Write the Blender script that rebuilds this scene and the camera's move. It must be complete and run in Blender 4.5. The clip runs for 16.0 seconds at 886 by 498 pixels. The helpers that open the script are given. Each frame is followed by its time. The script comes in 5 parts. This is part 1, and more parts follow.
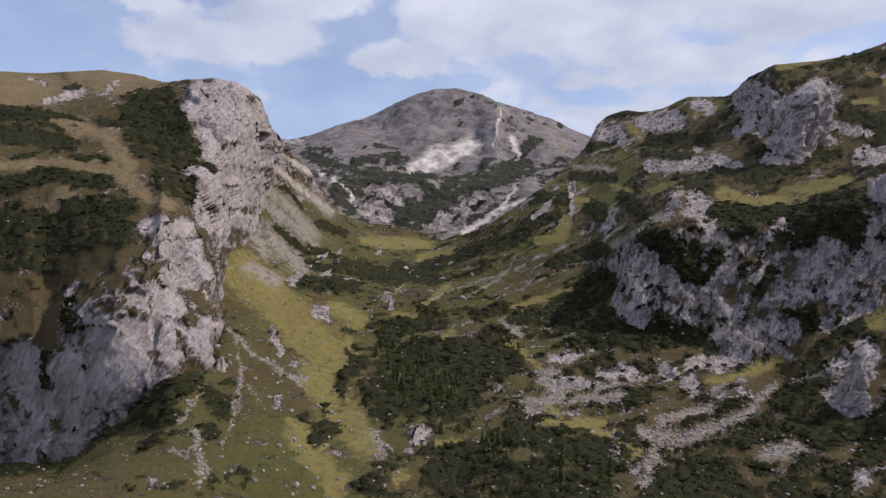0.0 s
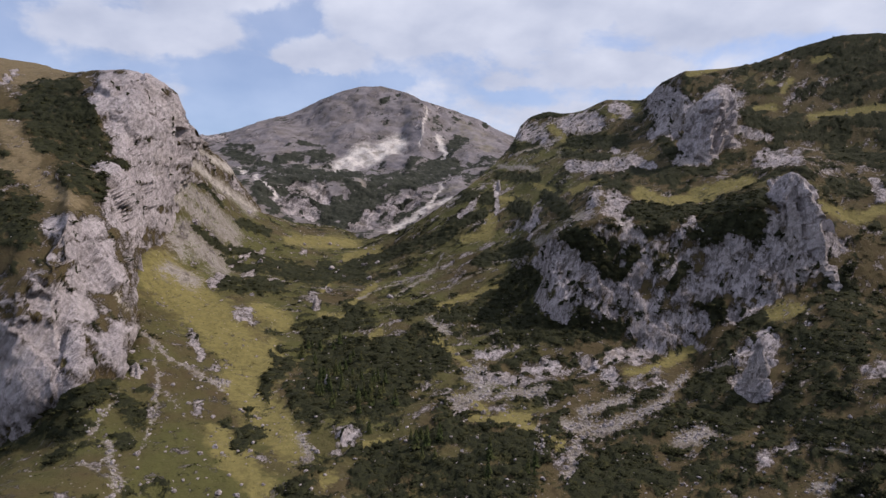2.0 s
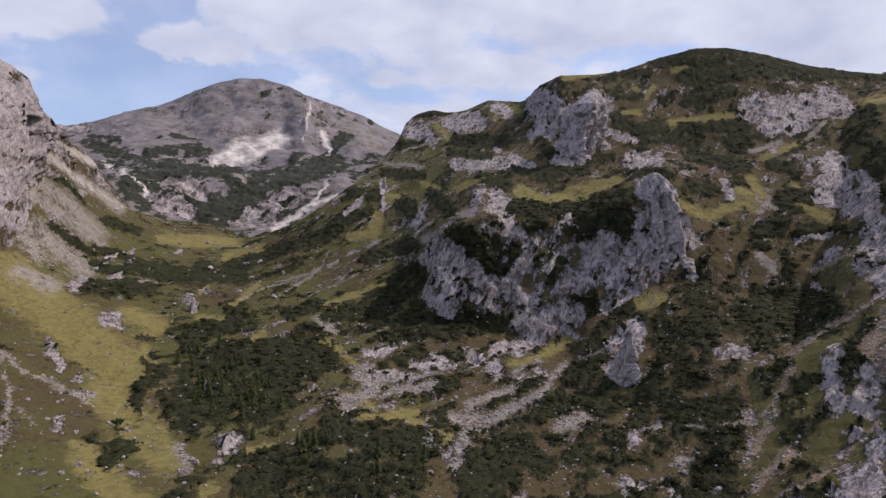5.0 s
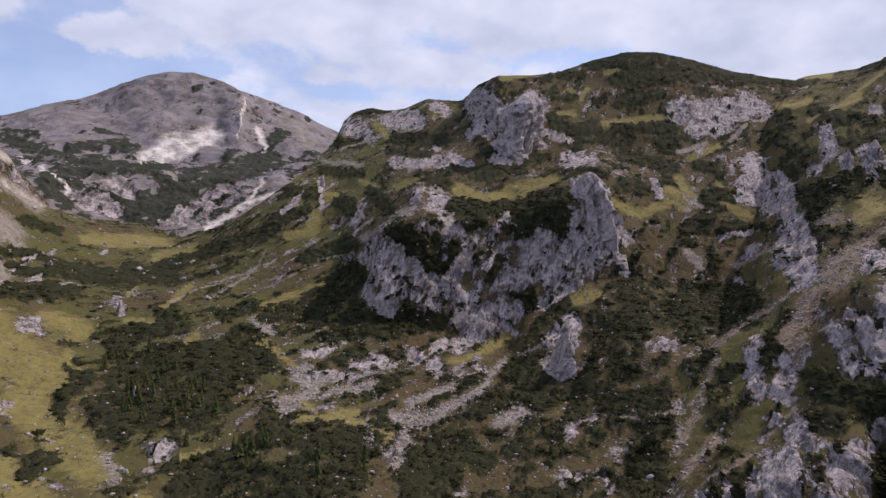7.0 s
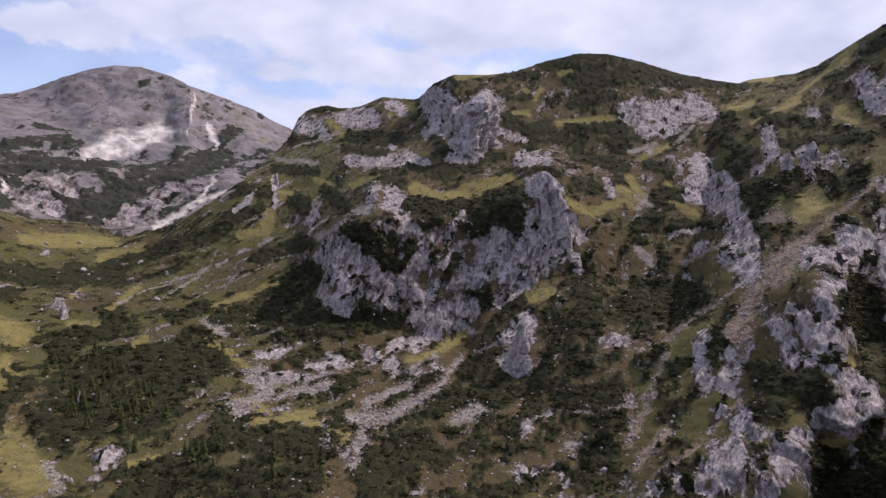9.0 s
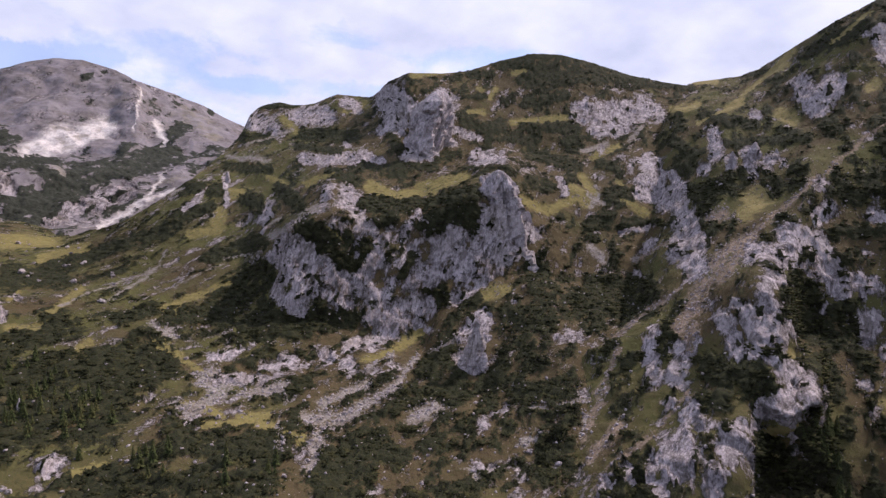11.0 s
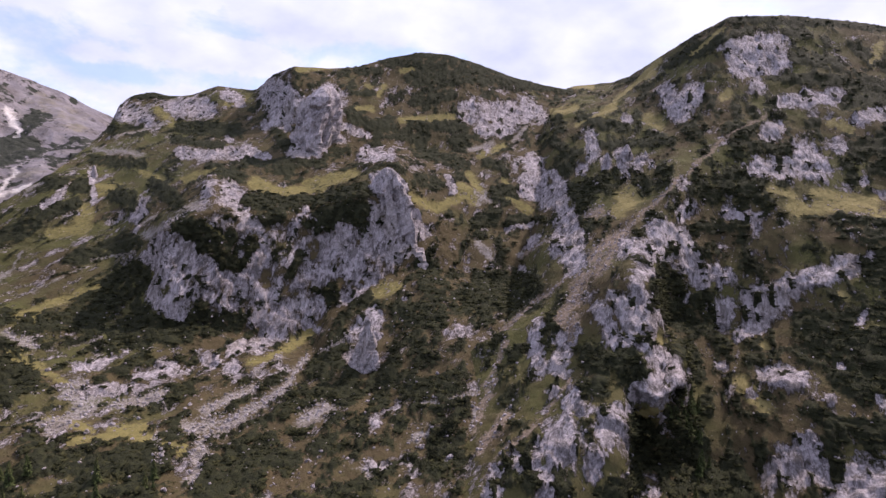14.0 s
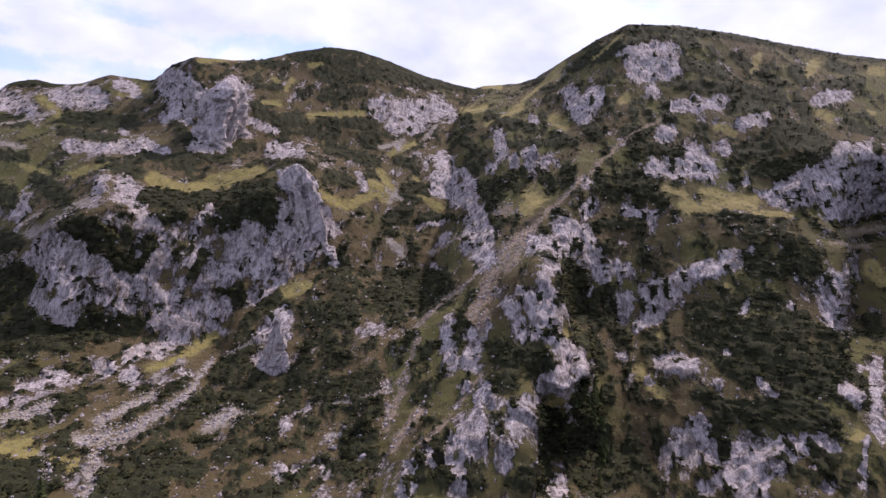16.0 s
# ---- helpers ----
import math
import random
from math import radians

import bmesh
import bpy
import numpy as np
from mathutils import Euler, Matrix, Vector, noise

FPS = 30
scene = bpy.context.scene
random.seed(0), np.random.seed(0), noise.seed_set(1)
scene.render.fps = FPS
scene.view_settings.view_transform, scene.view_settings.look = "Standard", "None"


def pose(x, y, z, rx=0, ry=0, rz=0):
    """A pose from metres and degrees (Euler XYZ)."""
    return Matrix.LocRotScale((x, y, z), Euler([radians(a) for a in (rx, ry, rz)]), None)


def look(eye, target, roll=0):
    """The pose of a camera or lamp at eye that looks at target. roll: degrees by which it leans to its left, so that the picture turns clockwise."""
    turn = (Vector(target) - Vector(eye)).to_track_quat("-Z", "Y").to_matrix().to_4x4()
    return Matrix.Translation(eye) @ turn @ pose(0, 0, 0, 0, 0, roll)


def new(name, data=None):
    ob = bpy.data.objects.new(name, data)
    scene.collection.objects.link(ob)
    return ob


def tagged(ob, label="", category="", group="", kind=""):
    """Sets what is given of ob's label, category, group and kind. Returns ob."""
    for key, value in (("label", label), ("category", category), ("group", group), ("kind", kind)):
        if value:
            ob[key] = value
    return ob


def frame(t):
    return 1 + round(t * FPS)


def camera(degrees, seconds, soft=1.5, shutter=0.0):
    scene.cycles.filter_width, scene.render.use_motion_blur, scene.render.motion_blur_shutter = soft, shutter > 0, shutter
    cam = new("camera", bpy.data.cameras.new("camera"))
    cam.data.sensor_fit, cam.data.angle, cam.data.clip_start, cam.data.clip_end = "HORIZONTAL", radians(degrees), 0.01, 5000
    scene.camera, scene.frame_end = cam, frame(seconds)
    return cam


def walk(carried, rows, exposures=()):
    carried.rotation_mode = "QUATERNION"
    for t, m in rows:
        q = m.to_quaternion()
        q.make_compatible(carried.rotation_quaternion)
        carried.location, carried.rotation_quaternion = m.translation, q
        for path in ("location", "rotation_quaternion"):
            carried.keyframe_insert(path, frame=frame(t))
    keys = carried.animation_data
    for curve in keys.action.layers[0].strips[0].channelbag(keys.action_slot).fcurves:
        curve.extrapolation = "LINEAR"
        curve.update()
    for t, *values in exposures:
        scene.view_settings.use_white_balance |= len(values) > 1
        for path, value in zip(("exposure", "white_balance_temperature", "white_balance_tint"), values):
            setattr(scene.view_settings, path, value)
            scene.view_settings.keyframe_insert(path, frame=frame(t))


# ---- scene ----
# ---- the camera: it hovers at one station over the valley and turns to the right ----
EYE = 95.0
cam = camera(71.02, 16.0, soft=1.45)
rows = [
    (0.0, pose(0, 0, EYE, 87.00, -0.00, -0.00)),
    (0.5, pose(0, 0, EYE, 86.97, 0.01, -1.67)),
    (1.0, pose(0, 0, EYE, 86.94, 0.01, -3.28)),
    (1.5, pose(0, 0, EYE, 86.92, -0.00, -5.09)),
    (2.0, pose(0, 0, EYE, 86.88, 0.03, -6.74)),
    (2.5, pose(0, 0, EYE, 86.83, 0.03, -8.43)),
    (3.0, pose(0, 0, EYE, 86.80, 0.02, -10.21)),
    (3.5, pose(0, 0, EYE, 86.75, 0.05, -12.38)),
    (4.0, pose(0, 0, EYE, 86.71, 0.06, -14.32)),
    (6.5, pose(0, 0, EYE, 86.50, 0.06, -21.04)),
    (7.0, pose(0, 0, EYE, 86.47, 0.09, -22.74)),
    (7.5, pose(0, 0, EYE, 86.42, 0.16, -24.42)),
    (8.0, pose(0, 0, EYE, 86.39, 0.14, -25.61)),
    (10.5, pose(0, 0, EYE, 86.24, 0.13, -29.04)),
    (11.0, pose(0, 0, EYE, 86.19, 0.14, -30.85)),
    (11.5, pose(0, 0, EYE, 86.13, 0.12, -33.05)),
    (12.0, pose(0, 0, EYE, 86.10, 0.10, -34.89)),
    (12.5, pose(0, 0, EYE, 86.06, 0.09, -36.47)),
    (13.0, pose(0, 0, EYE, 86.02, 0.08, -37.88)),
    (13.5, pose(0, 0, EYE, 85.99, 0.06, -39.48)),
    (14.0, pose(0, 0, EYE, 85.94, 0.05, -40.98)),
    (14.5, pose(0, 0, EYE, 85.89, -0.00, -42.73)),
    (15.0, pose(0, 0, EYE, 85.84, -0.03, -44.72)),
    (15.5, pose(0, 0, EYE, 85.77, -0.05, -47.05)),
    (16.0, pose(0, 0, EYE, 85.72, -0.10, -49.12)),
]
walk(cam, rows, [(0.0, -0.08, 5850, 17), (8.0, 0.10, 5850, 23), (16.0, 0.50, 5800, 29)])
# ---- sky, sun and clouds ----
SUN_BEARING, SUN_RISE = 88.0, 45.0
world = bpy.data.worlds.new("mountain_sky")
scene.world = world
world.use_nodes = True
wt = world.node_tree
wt.nodes.clear()


def link(tree, a, b):
    tree.links.new(a, b)


# banks of cloud and blue gaps: bearing, rise, half-width, half-height (degrees), thickness
CLOUD_BANKS = [
    (-20, 14.6, 8, 1.7, 0.20), (-25, 17.2, 3.5, 1.2, 0.12), (-12.5, 18.6, 5.5, 1.9, 0.18), (-4, 13.6, 4.2, 1.6, 0.18), (8, 17.6, 12.5, 3.2, 0.26),
    (14, 14.6, 5, 1.6, 0.14), (12, 12, 2.6, 1.0, 0.10), (29, 17, 9, 2.6, 0.22), (24, 12.6, 5, 1.3, 0.14), (46, 16, 12, 3.2, 0.14),
    (-33, 15.5, 4, 4, -0.20), (-8, 11.2, 9, 1.6, -0.20), (3, 12, 3, 1.1, -0.12), (22, 15, 2.4, 1.2, -0.05), (-6.5, 16.3, 1.8, 1.0, -0.12), (20, 10.6, 9, 1.2, -0.1),
]


def build_sky():
    t = wt
    n = t.nodes.new
    sky = n("ShaderNodeTexSky")
    sky.sky_type = "NISHITA"
    sky.sun_disc = False
    sky.sun_elevation = radians(SUN_RISE)
    sky.sun_rotation = radians(SUN_BEARING)
    sky.altitude = 900
    sky.dust_density = 1.6
    sky.ozone_density = 3.0
    coord = n("ShaderNodeTexCoord")
    # clouds lie on a flat layer: project the direction on to it
    sep = n("ShaderNodeSeparateXYZ")
    link(t, coord.outputs["Generated"], sep.inputs[0])
    up = n("ShaderNodeMath")
    up.operation = "ADD"
    up.inputs[1].default_value = 0.42
    link(t, sep.outputs[2], up.inputs[0])
    lift = n("ShaderNodeMath")
    lift.operation = "MAXIMUM"
    lift.inputs[1].default_value = 0.05
    link(t, up.outputs[0], lift.inputs[0])
    inv = n("ShaderNodeMath")
    inv.operation = "DIVIDE"
    inv.inputs[0].default_value = 1.0
    link(t, lift.outputs[0], inv.inputs[1])
    flat = n("ShaderNodeVectorMath")
    flat.operation = "SCALE"
    link(t, coord.outputs["Generated"], flat.inputs[0])
    link(t, inv.outputs[0], flat.inputs["Scale"])
    shift = n("ShaderNodeMapping")
    shift.inputs["Location"].default_value = (3.1, 0.4, 0)
    shift.inputs["Scale"].default_value = (1.0, 1.0, 0.0)
    link(t, flat.outputs[0], shift.inputs["Vector"])
    big = n("ShaderNodeTexNoise")
    big.inputs["Scale"].default_value = 2.6
    big.inputs["Detail"].default_value = 7
    big.inputs["Roughness"].default_value = 0.58
    big.inputs["Distortion"].default_value = 0.25
    link(t, shift.outputs[0], big.inputs["Vector"])
    # more cloud towards the sun's side
    side = n("ShaderNodeMath")
    side.operation = "MULTIPLY_ADD"
    side.inputs[1].default_value = 0.16
    link(t, sep.outputs[0], side.inputs[0])
    high = n("ShaderNodeMath")
    high.operation = "MULTIPLY_ADD"
    high.inputs[1].default_value = 0.55
    link(t, sep.outputs[2], high.inputs[0])
    link(t, big.outputs[0], high.inputs[2])
    link(t, high.outputs[0], side.inputs[2])
    # bearing and rise of the direction, in degrees
    bearing = n("ShaderNodeMath")
    bearing.operation = "ARCTAN2"
    link(t, sep.outputs[0], bearing.inputs[0])
    link(t, sep.outputs[1], bearing.inputs[1])
    rise = n("ShaderNodeMath")
    rise.operation = "ARCSINE"
    link(t, sep.outputs[2], rise.inputs[0])
    place = n("ShaderNodeCombineXYZ")
    link(t, bearing.outputs[0], place.inputs[0])
    link(t, rise.outputs[0], place.inputs[1])
    ragged = n("ShaderNodeTexNoise")
    ragged.inputs["Scale"].default_value = 9.0
    ragged.inputs["Detail"].default_value = 5
    ragged.inputs["Roughness"].default_value = 0.6
    link(t, coord.outputs["Generated"], ragged.inputs["Vector"])
    fray = n("ShaderNodeVectorMath")
    fray.operation = "MULTIPLY_ADD"
    fray.inputs[1].default_value = (0.16, 0.07, 0.0)
    link(t, ragged.outputs["Color"], fray.inputs[0])
    link(t, place.outputs[0], fray.inputs[2])
    total = side.outputs[0]
    for b, r, wide, high_, weight in CLOUD_BANKS:
        fit_in = n("ShaderNodeMapping")
        fit_in.vector_type = "TEXTURE"
        fit_in.inputs["Location"].default_value = (radians(b) + 0.08, radians(r) + 0.035, 0)
        fit_in.inputs["Scale"].default_value = (radians(wide), radians(high_), 1)
        link(t, fray.outputs[0], fit_in.inputs["Vector"])
        far = n("ShaderNodeVectorMath")
        far.operation = "LENGTH"
        link(t, fit_in.outputs[0], far.inputs[0])
        bank = n("ShaderNodeMapRange")
        bank.interpolation_type = "SMOOTHSTEP"
        bank.inputs["From Min"].default_value, bank.inputs["From Max"].default_value = 1.25, 0.45
        bank.inputs["To Min"].default_value, bank.inputs["To Max"].default_value = 0.0, weight
        link(t, far.outputs["Value"], bank.inputs["Value"])
        more = n("ShaderNodeMath")
        link(t, total, more.inputs[0])
        link(t, bank.outputs[0], more.inputs[1])
        total = more.outputs[0]
    ramp = n("ShaderNodeValToRGB")
    ramp.color_ramp.elements[0].position = 0.57
    ramp.color_ramp.elements[1].position = 0.72
    ramp.color_ramp.elements[0].color = (0.42, 0.42, 0.42, 1)
    ramp.color_ramp.interpolation = "EASE"
    link(t, total, ramp.inputs[0])
    shade = n("ShaderNodeTexNoise")
    shade.inputs["Scale"].default_value = 4.5
    shade.inputs["Detail"].default_value = 5
    link(t, shift.outputs[0], shade.inputs["Vector"])
    tone = n("ShaderNodeValToRGB")
    tone.color_ramp.elements[0].position = 0.3
    tone.color_ramp.elements[0].color = (3.7, 3.95, 4.45, 1)
    tone.color_ramp.elements[1].position = 0.65
    tone.color_ramp.elements[1].color = (5.45, 5.55, 5.7, 1)
    link(t, shade.outputs[0], tone.inputs[0])
    mix = n("ShaderNodeMix")
    mix.data_type = "RGBA"
    link(t, ramp.outputs[0], mix.inputs[0])
    link(t, sky.outputs[0], mix.inputs[6])
    link(t, tone.outputs[0], mix.inputs[7])
    bg = n("ShaderNodeBackground")
    bg.inputs["Strength"].default_value = 0.14
    link(t, mix.outputs[2], bg.inputs["Color"])
    out = n("ShaderNodeOutputWorld")
    link(t, bg.outputs[0], out.inputs["Surface"])


build_sky()
sun_data = bpy.data.lights.new("sun", "SUN")
sun_data.energy = 4.6
sun_data.angle = radians(1.0)
sun_data.color = (1.0, 0.86, 0.67)
sun = new("sun", sun_data)
a, e = radians(SUN_BEARING), radians(SUN_RISE)
sun.matrix_world = look((600 * math.sin(a), 600 * math.cos(a), 800), (600 * math.sin(a) - math.sin(a) * math.cos(e), 600 * math.cos(a) - math.cos(a) * math.cos(e), 800 - math.sin(e)))

# ---- materials ----
class Nodes:
    """A small helper for node trees: every method returns an output socket."""

    def __init__(self, name):
        self.mat = bpy.data.materials.new(name)
        self.mat.use_nodes = True
        self.t = self.mat.node_tree
        self.t.nodes.clear()
        self.pos = self.t.nodes.new("ShaderNodeNewGeometry").outputs["Position"]

    def put(self, socket, value):
        if isinstance(value, bpy.types.NodeSocket):
            self.t.links.new(value, socket)
        else:
            socket.default_value = value

    def scaled(self, sx, sy, sz, tilt=(0, 0, 0)):
        m = self.t.nodes.new("ShaderNodeMapping")
        self.put(m.inputs["Vector"], self.pos)
        if any(tilt):
            turned = self.t.nodes.new("ShaderNodeVectorRotate")
            turned.rotation_type = "EULER_XYZ"
            self.put(turned.inputs["Vector"], self.pos)
            turned.inputs["Rotation"].default_value = tilt
            self.put(m.inputs["Vector"], turned.outputs[0])
        m.inputs["Scale"].default_value = (sx, sy, sz)
        return m.outputs[0]

    def noise(self, scale, detail=4, rough=0.55, vector=None, distort=0.0):
        n = self.t.nodes.new("ShaderNodeTexNoise")
        self.put(n.inputs["Vector"], vector or self.pos)
        n.inputs["Scale"].default_value = scale
        n.inputs["Detail"].default_value = detail
        n.inputs["Roughness"].default_value = rough
        n.inputs["Distortion"].default_value = distort
        return n.outputs[0]

    def cells(self, scale, vector=None, feature="F1", out="Distance"):
        n = self.t.nodes.new("ShaderNodeTexVoronoi")
        n.feature = feature
        self.put(n.inputs["Vector"], vector or self.pos)
        n.inputs["Scale"].default_value = scale
        return n.outputs[out]

    def math(self, op, a, b=0.0, c=0.0, clamp=False):
        n = self.t.nodes.new("ShaderNodeMath")
        n.operation = op
        n.use_clamp = clamp
        for i, v in enumerate((a, b, c)):
            self.put(n.inputs[i], v)
        return n.outputs[0]

    def span(self, v, lo, hi, a=0.0, b=1.0):
        n = self.t.nodes.new("ShaderNodeMapRange")
        n.inputs["From Min"].default_value, n.inputs["From Max"].default_value = lo, hi
        n.inputs["To Min"].default_value, n.inputs["To Max"].default_value = a, b
        self.put(n.inputs["Value"], v)
        return n.outputs[0]

    def mix(self, f, a, b, blend="MIX"):
        n = self.t.nodes.new("ShaderNodeMix")
        n.data_type = "RGBA"
        n.blend_type = blend
        self.put(n.inputs[0], f)
        self.put(n.inputs[6], a if isinstance(a, bpy.types.NodeSocket) else (*a, 1))
        self.put(n.inputs[7], b if isinstance(b, bpy.types.NodeSocket) else (*b, 1))
        return n.outputs[2]

    def finish(self, colour, rough=0.9, height=None, strength=0.6, distance=1.0, specular=0.05):
        b = self.t.nodes.new("ShaderNodeBsdfPrincipled")
        self.put(b.inputs["Base Color"], colour)
        self.put(b.inputs["Roughness"], rough)
        b.inputs["Specular IOR Level"].default_value = specular
        if height is not None:
            k = self.t.nodes.new("ShaderNodeBump")
            k.inputs["Strength"].default_value = strength
            k.inputs["Distance"].default_value = distance
            self.put(k.inputs["Height"], height)
            self.t.links.new(k.outputs[0], b.inputs["Normal"])
        o = self.t.nodes.new("ShaderNodeOutputMaterial")
        self.t.links.new(b.outputs[0], o.inputs["Surface"])
        return self.mat


# gold: yellow grass, its colour also carrying the sunlit look of slopes and ledges
GRASS_GREEN, GRASS_BROWN, GRASS_GOLD_LIT = (0.074, 0.073, 0.027), (0.070, 0.053, 0.029), (0.178, 0.153, 0.058)
ROCK_PALE, ROCK_MID, CRACK_SHADE = (0.445, 0.401, 0.414), (0.325, 0.289, 0.299), (0.06, 0.052, 0.046)
PINE_DARK, PINE_MID = (0.015, 0.016, 0.010), (0.031, 0.033, 0.016)


SEAMS = (0.42, -0.5, 0.3)


def rock_colour(n, s, crack_dark=1.0):
    """Pale grey limestone: broad pale faces, rain streaks, fine speckle, crack shade painted as dark seams; s: size of
    its forms.
    """
    tone = n.span(n.noise(0.05 / s, 6, 0.65), 0.35, 0.65)
    c = n.mix(tone, ROCK_MID, ROCK_PALE)
    streak = n.span(n.noise(1.0, 5, 0.65, n.scaled(0.42 / s, 0.42 / s, 0.055 / s)), 0.46, 0.66)
    c = n.mix(n.math("MULTIPLY", streak, 0.40), c, (0.185, 0.165, 0.170))
    flakes = n.span(n.noise(1.0, 5, 0.65, n.scaled(0.5 / s, 0.5 / s, 0.16 / s, SEAMS)), 0.36, 0.48, 1.0, 0.0)
    c = n.mix(n.math("MULTIPLY", flakes, 0.45), c, (0.50, 0.465, 0.465))
    # seams, pits and clefts: crack shade painted in, as relief shows little unlit
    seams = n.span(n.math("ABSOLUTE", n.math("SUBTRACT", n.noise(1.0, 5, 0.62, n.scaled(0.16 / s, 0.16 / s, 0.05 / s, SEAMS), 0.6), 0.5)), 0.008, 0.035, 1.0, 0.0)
    c = n.mix(n.math("MULTIPLY", seams, 0.62 * crack_dark), c, CRACK_SHADE)
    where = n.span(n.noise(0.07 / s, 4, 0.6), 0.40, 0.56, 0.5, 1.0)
    pit_shade = n.span(n.noise(1.0, 6, 0.8, n.scaled(0.42 / s, 0.42 / s, 0.2 / s, SEAMS)), 0.51, 0.575)
    c = n.mix(n.math("MULTIPLY", n.math("MULTIPLY", pit_shade, where), 0.95 * crack_dark), c, CRACK_SHADE)
    cleft_shade = n.span(n.noise(1.0, 6, 0.72, n.scaled(0.15 / s, 0.15 / s, 0.055 / s, SEAMS), 0.5), 0.545, 0.585)
    c = n.mix(n.math("MULTIPLY", cleft_shade, 0.75 * crack_dark), c, CRACK_SHADE)
    warm = n.span(n.noise(0.03 / s, 3), 0.5, 0.7)
    return n.mix(n.math("MULTIPLY", warm, 0.3), c, (0.31, 0.268, 0.225))


def land_material(name, s, brown, stony=False, crack_dark=0.8, gold=GRASS_GOLD_LIT, pines=(PINE_DARK, PINE_MID), scree=((0.33, 0.303, 0.288), (0.14, 0.124, 0.112)), drift=0.0, fray=3.6):
    """Ground cover of a landform: grass, limestone, scree and pine scrub, shared out by the cover attribute."""
    n = Nodes(name)
    at = n.t.nodes.new("ShaderNodeAttribute")
    at.attribute_name = "cover"
    sep = n.t.nodes.new("ShaderNodeSeparateColor")
    n.t.links.new(at.outputs["Color"], sep.inputs[0])
    rock_a, scrub_a, scree_a, gold_a = sep.outputs[0], sep.outputs[1], sep.outputs[2], at.outputs["Alpha"]
    fine = n.noise(0.55 / s, 5, 0.65)
    mid = n.noise(0.12 / s, 5, 0.6)

    def crisp(v, n1, k, sharp=7.0):
        w = n.math("MULTIPLY_ADD", n.math("SUBTRACT", n1, 0.5), k, v)
        return n.math("MULTIPLY_ADD", n.math("SUBTRACT", w, 0.5), sharp, 0.5, clamp=True)

    east = n.t.nodes.new("ShaderNodeSeparateXYZ")
    n.put(east.inputs[0], n.pos)
    tone = n.math("ADD", n.noise(0.022 / s, 5, 0.6), n.span(n.math("MULTIPLY_ADD", east.outputs[1], -0.6, east.outputs[0]), -150, -60, 0.0, drift))
    g = n.mix(n.span(tone, 0.5 - 0.25 * brown, 0.68 - 0.25 * brown), GRASS_GREEN, GRASS_BROWN)
    g = n.mix(crisp(gold_a, n.math("MULTIPLY_ADD", mid, 0.6, n.math("MULTIPLY", fine, 0.4)), 2.6, 2.4), g, gold)
    g = n.mix(n.span(n.noise(0.3 / s, 5, 0.7), 0.45, 0.62, 0.0, 0.4), g, n.mix(0.5, GRASS_BROWN, GRASS_GREEN))
    g = n.mix(n.span(fine, 0.35, 0.75, 0.0, 0.55), g, n.mix(0.5, g, (0.03, 0.03, 0.012)))
    tufts = n.span(n.cells(0.28 / s), 0.05, 0.22, 1.0, 0.0)
    g = n.mix(n.math("MULTIPLY", tufts, n.span(mid, 0.44, 0.56, 0, 0.25 if stony else 0.9)), g, PINE_DARK)
    stones = n.span(n.cells(0.5 / s), 0.04, 0.16, 1.0, 0.0)
    g = n.mix(n.math("MULTIPLY", stones, n.span(n.noise(0.07 / s, 3), 0.5, 0.62)), g, ROCK_PALE)
    if stony:
        # stone tone, lifted partly to imitate haze
        g = n.mix(n.span(n.noise(0.022, 8, 0.7), 0.38, 0.56, 0.55, 0.97), g, n.mix(n.span(n.noise(1.0, 7, 0.7, n.scaled(0.03, 0.03, 0.012)), 0.38, 0.62), (0.150, 0.136, 0.147), (0.212, 0.194, 0.206)))
    sc = n.mix(n.span(n.noise(1.1 / s, 6, 0.78), 0.4, 0.62), *scree)
    sc = n.mix(n.span(mid, 0.46, 0.66, 0, 0.6), sc, GRASS_BROWN)
    broken = n.noise(1.0, 6, 0.72, n.scaled(0.75 / s, 0.75 / s, 0.26 / s, SEAMS), 0.4)
    c = n.mix(crisp(n.math("MULTIPLY", scree_a, 0.7), n.math("MULTIPLY_ADD", mid, 0.45, n.math("MULTIPLY", broken, 0.55)), fray, 2.6), g, sc)
    rc = rock_colour(n, s, crack_dark)
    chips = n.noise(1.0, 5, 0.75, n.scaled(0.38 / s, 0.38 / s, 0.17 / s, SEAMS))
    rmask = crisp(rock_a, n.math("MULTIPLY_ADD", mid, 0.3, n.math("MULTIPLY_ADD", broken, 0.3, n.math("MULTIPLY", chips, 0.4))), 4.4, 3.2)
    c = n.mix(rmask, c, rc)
    pine = n.mix(n.span(fine, 0.35, 0.65), *pines)
    c = n.mix(crisp(scrub_a, n.math("MULTIPLY_ADD", mid, 0.5, n.math("MULTIPLY", fine, 0.5)), 2.0, 6.0), c, pine)
    h = n.math("ADD", n.math("MULTIPLY", n.noise(0.4 / s, 8, 0.7), 1.2 * s), n.math("MULTIPLY", n.noise(1.6 / s, 4, 0.6), 0.35 * s))
    h = n.math("MULTIPLY", h, n.math("MULTIPLY_ADD", rmask, 0.9, 0.5))
    chisel = n.cells(1.0, n.scaled(0.34 / s, 0.34 / s, 0.14 / s, SEAMS))
    h = n.math("MULTIPLY_ADD", n.math("MULTIPLY", chisel, rmask), 1.5 * s, h)
    return n.finish(c, 0.92, h, 0.9, 1.0)


